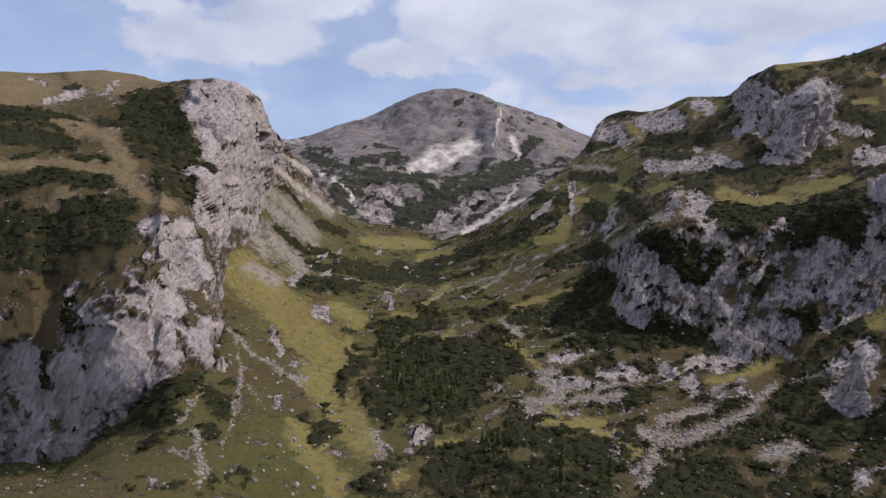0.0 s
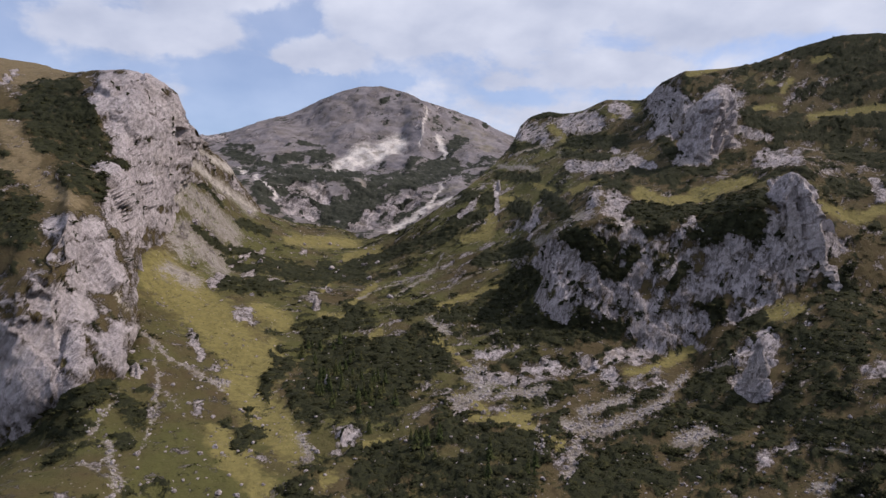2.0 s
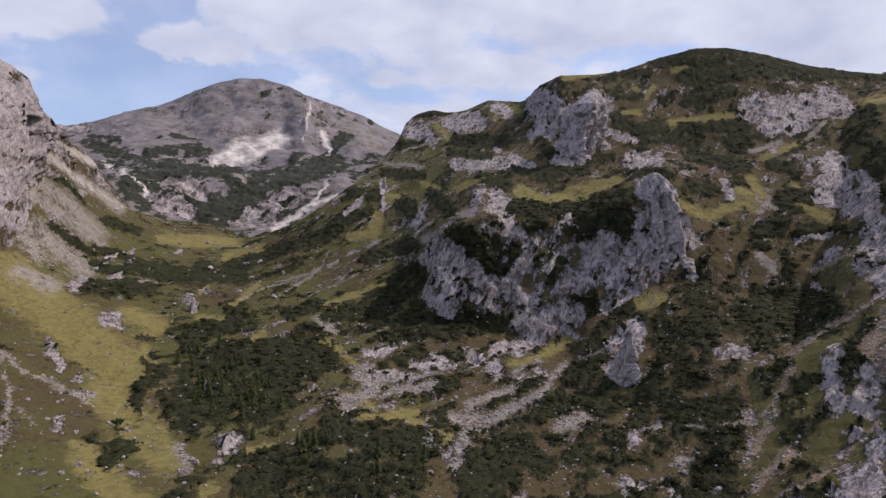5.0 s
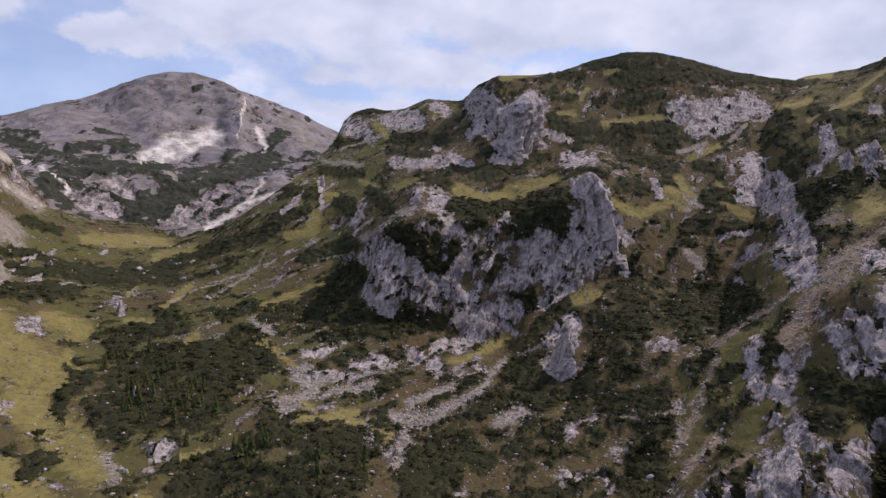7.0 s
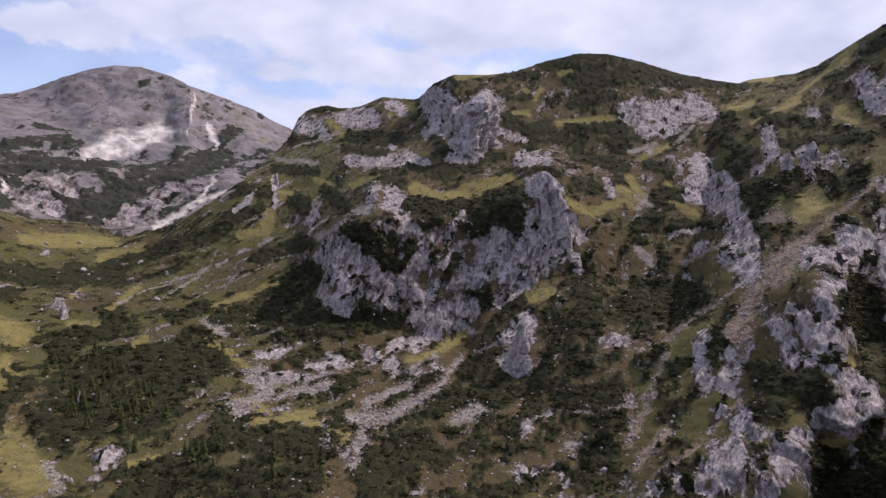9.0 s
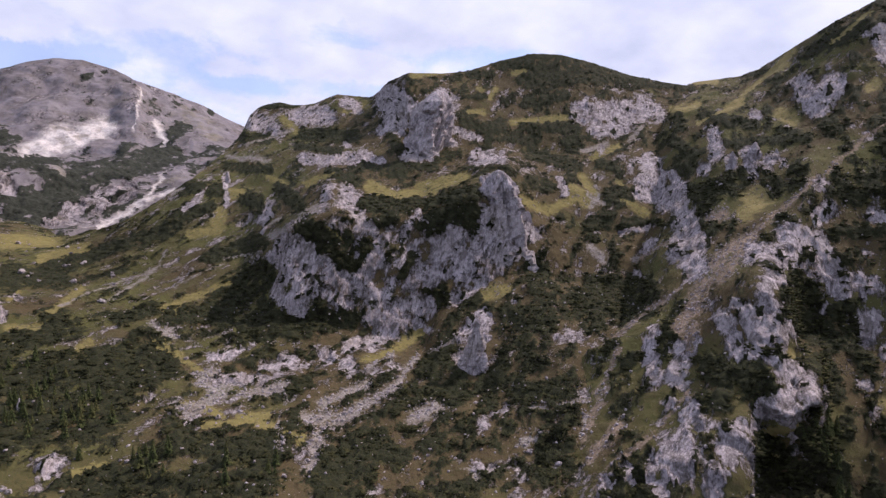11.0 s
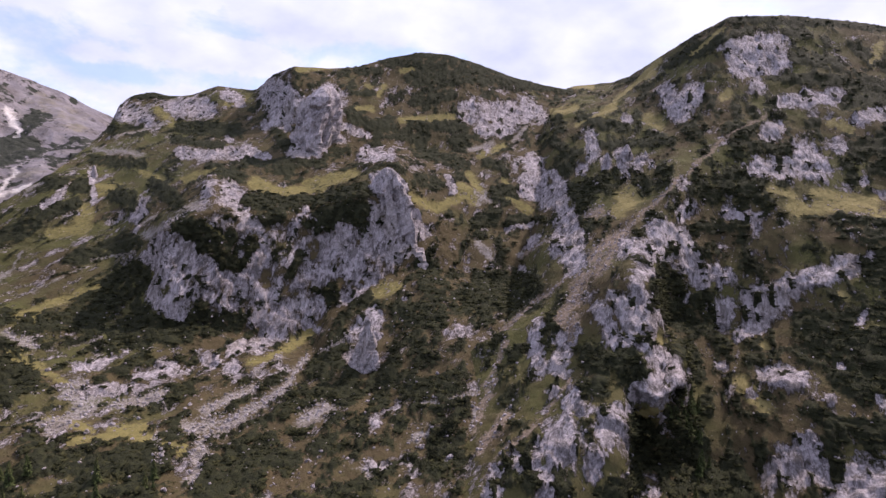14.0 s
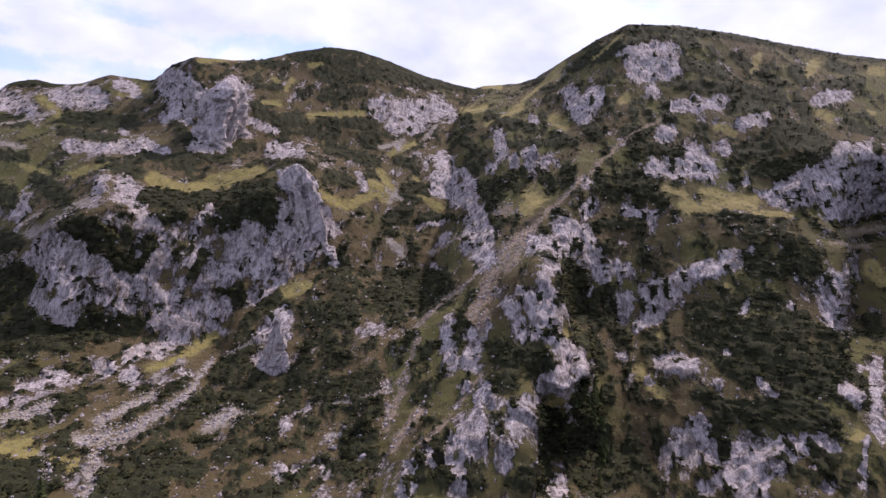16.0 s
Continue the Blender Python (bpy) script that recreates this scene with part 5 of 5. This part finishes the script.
        for title, keep in ((name, ~upper), (split[0], upper)):
            used, inv = np.unique(faces[keep], return_inverse=True)
            made.append(sheet(title, q[used], inv.reshape(-1, 4), cov[used], material))
    ob = made[0] if split is None else made
    return ob, dict(p=q, n=nv, cover=cov, shape=(rn, cn), r=r.ravel(), az=faz)


def rings(lines, az, backs):
    return [at_bearings(l, az, b) for l, b in zip(lines, backs)]


def behind(lines, out, down):
    """The far side of a crest: out metres further and down metres lower."""
    e, r = lines[-1]
    z = r * np.tan(np.radians(e)) - down
    return np.degrees(np.arctan2(z, r + out)), r + out


STEP = 0.13
fine_az = np.arange(-41.0, 90.0, STEP)
round_az = np.concatenate([fine_az, np.arange(90.0, 318.5, 2.5)])

valley_lines = [VALLEY_0, VALLEY_1, VALLEY_2, VALLEY_3, VALLEY_4, VALLEY_5, VALLEY_6, VALLEY_7, VALLEY_8]
valley_backs = [(-32, 150), (-24, 210), (-18, 280), (-13, 370), (-9, 470), (-6, 580), (-3, 700), (-1, 820), (0, 950)]
v = rings(valley_lines, round_az, valley_backs)
v.insert(0, (np.full(len(round_az), -60.0), np.full(len(round_az), 55.0)))
v.insert(0, (np.full(len(round_az), 89.9876), np.full(len(round_az), -0.02)))
v.append(behind(v, 220, 70))
v.append((np.full(len(round_az), -2.2), np.full(len(round_az), 2300.0)))
v.append((np.full(len(round_az), -1.2), np.full(len(round_az), 4700.0)))
ground_bearing = np.where(round_az > 180, round_az - 360, round_az)
# dark scrub thickened on low ground to imitate cloud shade, thinned upwards for sunlight
shade_scrub = np.interp(ground_bearing, (-10, -5, 0, 13, 20, 90), (-0.06, 0.36, 0.42, 0.40, 0.46, 0.46))
sunlit_scrub = np.interp(ground_bearing, (-10, -5, 3, 18, 24, 90), (-0.06, 0.26, 0.16, 0.16, 0.36, 0.36))
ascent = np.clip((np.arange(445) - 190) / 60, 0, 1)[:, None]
ground_scrub = shade_scrub[None, :] * (1 - ascent) + sunlit_scrub[None, :] * ascent
land_near = land_material("valley_ground_cover", 1.0, 0.27, drift=0.2)
# more pale rock at bearings 8 to 18 also imitates sunlight there
ground, ground_data = landform(
    "ground", v, round_az, [4, 6, 40, 52, 56, 54, 54, 50, 46, 60, 10, 6, 6], 1.0,
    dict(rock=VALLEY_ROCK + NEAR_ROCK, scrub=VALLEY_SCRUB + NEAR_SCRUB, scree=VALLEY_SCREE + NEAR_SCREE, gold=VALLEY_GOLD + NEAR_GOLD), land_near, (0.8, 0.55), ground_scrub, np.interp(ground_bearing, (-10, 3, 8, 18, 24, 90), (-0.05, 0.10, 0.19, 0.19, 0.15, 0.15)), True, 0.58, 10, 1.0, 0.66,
    split=("crag_mountain", 12.0, 6, 5.0), tufts=0.33, stray=0.5)
ground, crag_mountain = ground
tagged(crag_mountain, "broad mountainside with limestone crag, ledges and rounded scrubby summit", "mountain", kind="structure")
tagged(ground, "steep alpine valley with grass, dwarf pine scrub and pale limestone", "ground", kind="structure")

left_az = np.arange(-40.9, -9.5, STEP)
l = [at_bearings(k, left_az, (0, 600)) for k in (LEFT_0, LEFT_1, LEFT_2, LEFT_3, LEFT_4, LEFT_5)]
l.append(behind(l, 260, 90))
land_left = land_material("left_mountain_cover", 1.0, 1.0, False, 0.42, (0.168, 0.130, 0.078), scree=((0.47, 0.435, 0.405), (0.29, 0.262, 0.24)), fray=2.2)
left_mountain, left_data = landform(
    "cliff_mountain", l, left_az, [12, 110, 100, 60, 40, 10], 1.0,
    dict(rock=LEFT_ROCK, scrub=LEFT_SCRUB + NEAR_SCRUB, scree=NEAR_SCREE, gold=LEFT_GOLD), land_left, (0.9, 0.95), -0.08, 0.0, False, 0.5, 5, 2.0, 0.95, (0.3, -0.3, -0.8), 0.5, tall=4.2, stray=0.6)
tagged(left_mountain, "mountain with brown heath top, dark pine scrub and pale limestone cliffs", "mountain", kind="structure")

far_az = np.arange(-22.0, 19.0, STEP)
f = [at_bearings(k, far_az, (0, 900)) for k in (FAR_0, FAR_1, FAR_2, FAR_3, FAR_4, FAR_5)]
f.append(behind(f, 500, 200))
# far pine colours are greyed: distance haze put into the paint
land_far = land_material("far_mountain_cover", 2.6, 1.0, True, 0.8, GRASS_GOLD_LIT, ((0.022, 0.024, 0.020), (0.044, 0.047, 0.036)), ((0.62, 0.58, 0.55), (0.46, 0.425, 0.41)), fray=1.5)
far_scrub = np.interp(np.arange(243), (0, 60, 125, 145), (0.25, 0.36, 0.30, -0.02))[:, None]
far_mountain, far_data = landform(
    "far_mountain", f, far_az, [12, 60, 50, 50, 60, 10], 2.6,
    dict(rock=FAR_ROCK, scrub=FAR_SCRUB, scree=FAR_SCREE, gold=FAR_GOLD), land_far, (1.5, 0.5), far_scrub, -0.1, False, 0.4, 5, fall=(-0.5, -0.6, -0.6))
tagged(far_mountain, "bare grey limestone peak with a pale scree fan at the valley head", "mountain", kind="structure")

# past bearing 92 the ridge is unseen, added to keep the sun off
peak_az = np.concatenate([np.arange(36.0, 92.0, STEP), np.arange(92.0, 136.0, 1.0)])
peak_backs = [(-30, 170), (-20, 280), (-13, 330), (-6, 400), (0, 460), (4, 500), (9, 520), (15, 600)]
k = rings([PEAK_0, PEAK_1, PEAK_2, PEAK_3, PEAK_4, PEAK_5, PEAK_6, PEAK_7], peak_az, peak_backs)
k.append(behind(k, 220, 90))
# gold lightened to imitate sun on the meadow
land_peak = land_material("right_peak_cover", 1.0, 0.4, False, 0.8, (0.215, 0.180, 0.074), scree=((0.29, 0.232, 0.188), (0.135, 0.100, 0.070)))
right_peak, peak_data = landform(
    "spur_mountain", k, peak_az, [36, 58, 56, 50, 46, 46, 46, 10], 1.0,
    dict(rock=NEAR_ROCK, scrub=NEAR_SCRUB, scree=NEAR_SCREE, gold=NEAR_GOLD), land_peak, (0.8, 0.6), 0.30, 0.08, False, 0.40, 7, 1.0, 0.9, stray=0.4, tall=3.0)
tagged(right_peak, "steep mountain with a rocky spur, pine scrub and grass patches", "mountain", kind="structure")

# ---- helpers for things on the land ----
def mesh_of(name, verts, faces, material, smooth=False):
    me = bpy.data.meshes.new(name)
    me.from_pydata([tuple(v) for v in verts], [], [tuple(f) for f in faces])
    me.materials.append(material)
    if smooth:
        me.polygons.foreach_set("use_smooth", [True] * len(me.polygons))
    me.update()
    return me


def part(name, me, parent, label=""):
    ob = new(name, me)
    ob.parent = parent
    if label:
        ob["label"] = label
    return ob


def joined(name, template, spots, material):
    """One mesh of many small copies of the templates: spots are (template index, x, y, z, turn, width, height)."""
    vs, fs, base = [], [], 0
    for k, (tv, tf) in enumerate(template):
        s = spots[spots[:, 0] == k]
        if not len(s):
            continue
        c, n = np.cos(s[:, 4]), np.sin(s[:, 4])
        x = (tv[None, :, 0] * c[:, None] - tv[None, :, 1] * n[:, None]) * s[:, 5:6] + s[:, 1:2]
        y = (tv[None, :, 0] * n[:, None] + tv[None, :, 1] * c[:, None]) * s[:, 5:6] + s[:, 2:3]
        z = tv[None, :, 2] * s[:, 6:7] + s[:, 3:4]
        vs.append(np.stack([x, y, z], -1).reshape(-1, 3))
        fs.append((tf[None] + (base + np.arange(len(s)) * len(tv))[:, None, None]).reshape(-1, 3))
        base += len(s) * len(tv)
    v, f = np.concatenate(vs).astype(np.float32), np.concatenate(fs).astype(np.int32)
    me = bpy.data.meshes.new(name)
    me.vertices.add(len(v))
    me.vertices.foreach_set("co", v.ravel())
    me.loops.add(f.size)
    me.loops.foreach_set("vertex_index", f.ravel())
    me.polygons.add(len(f))
    me.polygons.foreach_set("loop_start", np.arange(0, f.size, 3, dtype=np.int32))
    me.polygons.foreach_set("loop_total", np.full(len(f), 3, np.int32))
    me.materials.append(material)
    me.update(calc_edges=True)
    return new(name, me)


def spots_on(data, chance, count, rng):
    """Random places on a landform, by area times chance at each grid corner; gives indices of places and points."""
    rn, cn = data["shape"]
    p = data["p"].reshape(rn, cn, 3)
    e1, e2 = p[1:, :-1] - p[:-1, :-1], p[:-1, 1:] - p[:-1, :-1]
    area = np.linalg.norm(np.cross(e1, e2), axis=-1)
    w = (area * chance.reshape(rn, cn)[:-1, :-1]).ravel()
    w[~np.isfinite(w)] = 0
    pick = rng.choice(len(w), size=count, p=w / w.sum())
    i, j = pick // (cn - 1), pick % (cn - 1)
    u, v = rng.rand(count, 1), rng.rand(count, 1)
    pts = p[i, j] + e1[i, j] * u + e2[i, j] * v
    return i * cn + j, pts


def tuft(rng, spikes, spread):
    """A dwarf pine: many upswept, tapering branch tufts from one root, wider than high."""
    vs, fs = [], []
    for _ in range(spikes):
        a, lean = rng.rand() * 6.283, rng.rand() ** 0.6 * spread
        d = np.array([math.cos(a) * math.sin(lean), math.sin(a) * math.sin(lean), math.cos(lean) * 0.75 + 0.1])
        length = 0.4 + 0.4 * rng.rand()
        root = d * 0.12 * rng.rand() + np.array([d[0], d[1], 0]) * 0.6 * rng.rand()
        tip = root + d * length
        side = np.cross(d, (0, 0, 1.0))
        side /= np.linalg.norm(side) + 1e-6
        up = np.cross(side, d)
        wide = 0.17 + 0.13 * rng.rand()
        mid = root + d * length * 0.15
        b = len(vs)
        for q in range(3):
            t = 2.094 * q + a
            vs.append(mid + wide * (math.cos(t) * side + math.sin(t) * up))
        vs += [tip]
        fs += [(b, b + 1, b + 3), (b + 1, b + 2, b + 3), (b + 2, b, b + 3)]
    return np.array(vs, np.float32), np.array(fs, np.int32)


def pebble(rng):
    """An angular stone."""
    bm = bmesh.new()
    bmesh.ops.create_icosphere(bm, subdivisions=1, radius=1.0)
    vs = np.array([v.co[:] for v in bm.verts], np.float32)
    fs = np.array([[v.index for v in f.verts] for f in bm.faces], np.int32)
    bm.free()
    vs *= (0.65 + 0.55 * rng.rand(len(vs), 1)).astype(np.float32)
    vs *= np.array([1.0, 0.6 + 0.4 * rng.rand(), 0.45 + 0.4 * rng.rand()], np.float32)
    return vs, fs


rng = np.random.RandomState(21)
tufts_near = [tuft(rng, 15, 1.35) for _ in range(5)]
tufts_far = [tuft(rng, 10, 1.35) for _ in range(4)]
tufts_low = [tuft(rng, 7, 1.35) for _ in range(4)]
stones = [pebble(rng) for _ in range(5)]


def scrub_on(name, data, near, far, label, wide=1.0, low=0):
    """Dwarf pines where a landform's cover says scrub, and single ones on grass and rock."""
    scrub, rock, scree = data["cover"][:, 1], data["cover"][:, 0], data["cover"][:, 2]
    r, az = data["r"], data["az"]
    seen = (az > -39.5) & (az < 88) & (r > 130)
    dense = np.clip((scrub - 0.45) * 5, 0, 1)
    lone = 0.02 * (scree < 0.4) * (scrub > 0.15) * (rock < 0.6)
    for tag, lo, hi, count, temp in (("", 130, 470, near, tufts_near), ("far", 470, 950, far, tufts_far)):
        if not count:
            continue
        chance = (dense + lone) * seen * (r >= lo) * (r < hi)
        idx, pts = spots_on(data, chance, count, rng)
        size = (0.9 + 1.7 * rng.rand(count) ** 1.6) * (1.0 if not tag else 1.25) * wide
        size = np.where(dense[idx] > 0.3, size, size * 0.6)
        s = np.stack([rng.randint(0, len(temp), count), pts[:, 0], pts[:, 1], pts[:, 2] - 0.25 * size, rng.rand(count) * 6.283, size * 1.25, size * (0.7 + 0.4 * rng.rand(count))], 1)
        ob = joined(name, temp, s, pine_scrub)
        tagged(ob, label, "shrubs", kind="stuff")
    if low:
        chance = (scree < 0.5) * (rock < 0.5) * (scrub < 0.5) * np.clip(scrub * 3 + 0.12, 0, 1) * seen * (r < 560)
        idx, pts = spots_on(data, chance, low, rng)
        size = 0.35 + 0.85 * rng.rand(low) ** 2
        s = np.stack([rng.randint(0, 4, low), pts[:, 0], pts[:, 1], pts[:, 2] - 0.2 * size, rng.rand(low) * 6.283, size * 1.4, size * (0.6 + 0.4 * rng.rand(low))], 1)
        tagged(joined("heath_bushes", tufts_low, s, heath_green_lit), "low olive heath bushes dotted over the grass", "shrubs", kind="stuff")


scrub_on("dwarf_pine_scrub", ground_data, 11500, 4200, "dense dark green dwarf pine scrub on the valley slopes", low=9500)
scrub_on("dwarf_pine_scrub", peak_data, 6000, 2600, "dark green dwarf pine scrub on the rocky spur", low=3500)
scrub_on("dwarf_pine_scrub", left_data, 900, 700, "dark dwarf pine patches on the brown heath slope")


def stones_on(name, data, count, label):
    scree, rock, scrub = data["cover"][:, 2], data["cover"][:, 0], data["cover"][:, 1]
    chance = (np.clip((scree - 0.3) * 2, 0, 1) + 0.05 * (rock > 0.25) * (scrub < 0.4) + 0.02) * (data["r"] < 420) * (data["r"] > 140) * (data["az"] > -39) * (data["az"] < 88)
    idx, pts = spots_on(data, chance, count, rng)
    size = 0.25 + 0.75 * rng.rand(count) ** 3
    s = np.stack([rng.randint(0, len(stones), count), pts[:, 0], pts[:, 1], pts[:, 2] + 0.1 * size, rng.rand(count) * 6.283, size, size], 1)
    tagged(joined(name, stones, s, limestone), label, "stones", kind="stuff")


stones_on("scree_stones", ground_data, 6500, "pale limestone rubble strewn over grass and scree")
stones_on("scree_stones", peak_data, 2500, "pale limestone rubble on the spur")
stones_on("scree_stones", left_data, 500, "pale limestone rubble below the cliffs")


# ---- crags, towers and boulders that stand out of the slopes ----
def rock_body(name, base_b, base_e, top_b, top_e, width, reach, label, category, seed, group="", point=1.0):
    """A weathered limestone mass between the place of its foot and of its top, both by bearing and rise."""
    reach += 0.42 * width
    b0, b1 = radians(base_b), radians(top_b)
    foot = Vector((reach * math.sin(b0), reach * math.cos(b0), EYE + reach * math.tan(radians(base_e))))
    head = Vector((reach * math.sin(b1), reach * math.cos(b1), EYE + reach * math.tan(radians(top_e))))
    height = (head - foot).length
    big = height > 9
    cols, rows_ = (56, 50) if big else (28, 18)
    th = np.linspace(0, 2 * np.pi, cols, endpoint=False)
    u = np.linspace(-0.12, 1.0, rows_)
    rs = np.random.RandomState(seed)
    lump = [0.2 * rs.rand() * np.sin(k * th + 6.3 * rs.rand()) for k in (2, 3, 5)]
    outline = 1 + sum(lump)
    prof = 1.25 - point * np.clip(u + 0.12, 0, 1) ** 0.8
    prof = prof * np.clip((1.0 - u) / 0.22, 0, 1) ** 0.5
    depth = 1.15
    x = 0.5 * width * prof[:, None] * outline[None] * np.cos(th)[None]
    y = 0.5 * width * depth * prof[:, None] * outline[None] * np.sin(th)[None]
    z = np.broadcast_to(u[:, None] * height, x.shape)
    p = np.stack([x, y, z], -1).reshape(-1, 3)
    n = np.stack([np.cos(th)[None] + 0 * x, np.sin(th)[None] + 0 * x, 0.25 + 0 * x], -1).reshape(-1, 3)
    s = max(width, 1.5)
    q = p + np.array([seed * 37.0, seed * 11.0, 0])
    warp = layers(q, s * 0.5, 2)
    d = facets(q + warp[:, None] * s * 0.08, s * 0.36, 1.9, seed) * s * 0.13 + facets(q, s * 0.14, 1.6, seed + 9) * s * 0.07 + layers(q, s * 0.1, 2) * s * 0.02
    d *= np.clip((1.03 - np.repeat(u, cols)) / 0.35, 0, 1)
    p = p + n * d[:, None]
    lean = (head - foot) / height
    side = Vector((math.cos(b0), -math.sin(b0), 0))
    away = Vector((math.sin(b0), math.cos(b0), 0))
    w = np.outer(p[:, 0], side) + np.outer(p[:, 1], away) + np.outer(p[:, 2], lean)
    idx = np.arange(rows_ * cols).reshape(rows_, cols)
    nx = np.roll(idx, -1, axis=1)
    f = np.stack([idx[:-1], nx[:-1], nx[1:], idx[1:]], -1).reshape(-1, 4).tolist()
    f.append(idx[-1].tolist())
    ob = new(name, mesh_of(name, w, f, limestone))
    ob.location = foot
    return tagged(ob, label, category, group)


for i, row in enumerate(ROCK_TOWERS):
    rock_body("rock_tower", *row, "upright tower of pale grey limestone on the mountain slope", "rock", 31 + i, "rock towers on the slope", (0.35, 0.75, 0.8, 0.35, 0.9, 0.9, 1.05, 0.9)[i])
for i, row in enumerate(SPUR_ROCKS):
    rock_body("rock_outcrop", *row, "pale fissured limestone outcrop on the scrubby spur", "rock", 61 + i, "rock outcrops of the spur")
for i, row in enumerate(BOULDERS):
    rock_body("boulder", *row, "single pale limestone boulder lying on the grass slope", "boulder", 91 + i, "boulders on the grass")


def boulder_mesh(seed):
    """An angular block, one metre across, with split faces."""
    rs = np.random.RandomState(seed)
    bm = bmesh.new()
    bmesh.ops.create_icosphere(bm, subdivisions=3, radius=0.5)
    p = np.array([v.co[:] for v in bm.verts])
    p *= 1 + 0.5 * facets(p.astype(np.float32) + seed * 3.1, 0.45, 1.1, seed)[:, None]
    p *= np.array([1.0, 0.75 + 0.3 * rs.rand(), 0.6 + 0.3 * rs.rand()])
    for v, co in zip(bm.verts, p):
        v.co = co
    me = bpy.data.meshes.new("boulder")
    bm.to_mesh(me)
    bm.free()
    me.materials.append(limestone)
    return me


blocks_ = [boulder_mesh(k) for k in (11, 12, 13, 14)]


def scatter_boulders(data, chance, count, small, large, group):
    idx, pts = spots_on(data, chance, count, rng)
    for i, pt in enumerate(pts):
        size = small + (large - small) * rng.rand() ** 2.2
        ob = new("boulder", blocks_[i % 4])
        ob.matrix_world = Matrix.LocRotScale(Vector(pt) + Vector((0, 0, 0.08 * size)), Euler((0.4 * rng.rand(), 0.4 * rng.rand(), 6.283 * rng.rand())), Vector((size,) * 3))
        tagged(ob, "small pale limestone block half sunk in the turf", "boulder", group)


ga, gr, gc = ground_data["az"], ground_data["r"], ground_data["cover"]
scatter_boulders(ground_data, ((gr < 340) & (gr > 195) & (ga > -24) & (ga < 12) & (gc[:, 1] < 0.45)) * 1.0, 90, 0.8, 2.6, "boulders on the grass")
scatter_boulders(ground_data, ((gr > 420) & (gr < 720) & (ga > -16) & (ga < 4)) * 1.0, 60, 2.0, 5.5, "boulders in the basin")
scatter_boulders(ground_data, ((gr < 300) & (gr > 200) & (ga > 12) & (ga < 44) & (gc[:, 1] < 0.45)) * 1.0, 90, 0.8, 2.4, "boulders on the lower slope")


# ---- spruces ----
def spruce_meshes(seed):
    """Crown of drooping, tapering boughs in uneven whorls, and a slender tapered trunk, one metre high."""
    rs = np.random.RandomState(seed)
    vs, fs = [], []
    for k in range(15):
        h = 0.10 + 0.86 * k / 14
        reach = 0.24 * (1 - h) ** 0.85 + 0.018
        for j in range(9 if k < 10 else 6):
            a = rs.rand() * 6.283
            r = reach * (0.6 + 0.55 * rs.rand())
            d = np.array([math.cos(a), math.sin(a), 0])
            s = np.array([-d[1], d[0], 0])
            root, tip = np.array([0, 0, h + 0.03]), d * r + np.array([0, 0, h - 0.45 * r])
            mid = root * 0.45 + tip * 0.55
            b, w = len(vs), 0.20 * r + 0.012
            vs += [root, mid + s * w - [0, 0, 0.02], tip, mid - s * w - [0, 0, 0.02], mid + [0, 0, 0.03]]
            fs += [(b, b + 1, b + 4), (b + 1, b + 2, b + 4), (b + 2, b + 3, b + 4), (b + 3, b, b + 4)]
    b = len(vs)
    vs += [(0.012, 0, 0.9), (-0.006, 0.01, 0.9), (-0.006, -0.01, 0.9), (0, 0, 1.0)]
    fs += [(b, b + 1, b + 3), (b + 1, b + 2, b + 3), (b + 2, b, b + 3)]
    tv, tf = [], []
    for h, r in ((-0.06, 0.028), (0.3, 0.02), (0.94, 0.004)):
        tv += [(r * math.cos(t * 1.0472), r * math.sin(t * 1.0472), h) for t in range(6)]
    for k in (0, 6):
        tf += [(k + t, k + (t + 1) % 6, k + 6 + (t + 1) % 6, k + 6 + t) for t in range(6)]
    return mesh_of("crown", vs, fs, spruce_green), mesh_of("trunk", tv, tf, bark)


def grow_spruces(data, strokes, count):
    az, r = data["az"], data["r"]
    el = np.degrees(np.arctan2(data["p"][:, 2] - EYE, np.hypot(data["p"][:, 0], data["p"][:, 1])))
    chance = (cover_field(az, el, strokes) > 0.6) * (r < 360) * 1.0
    if not chance.any():
        return
    idx, pts = spots_on(data, chance, count, rng)
    for i, pt in enumerate(pts):
        crown, trunk = kinds[i % len(kinds)]
        tree = new("spruce_tree")
        part("trunk", trunk, tree)
        part("crown", crown, tree)
        hgt = 4.0 + 5.0 * rng.rand()
        tree.matrix_world = Matrix.LocRotScale(Vector(pt) - Vector((0, 0, 0.15)), Euler((0, 0, 6.283 * rng.rand())), Vector((hgt * (0.9 + 0.4 * rng.rand()),) * 2 + (hgt,)))
        tagged(tree, "slender dark green spruce growing among dwarf pines", "tree", "spruces on the valley floor")


kinds = [spruce_meshes(5), spruce_meshes(6), spruce_meshes(7)]
grow_spruces(ground_data, SPRUCES, 80)
grow_spruces(peak_data, SPRUCES, 26)
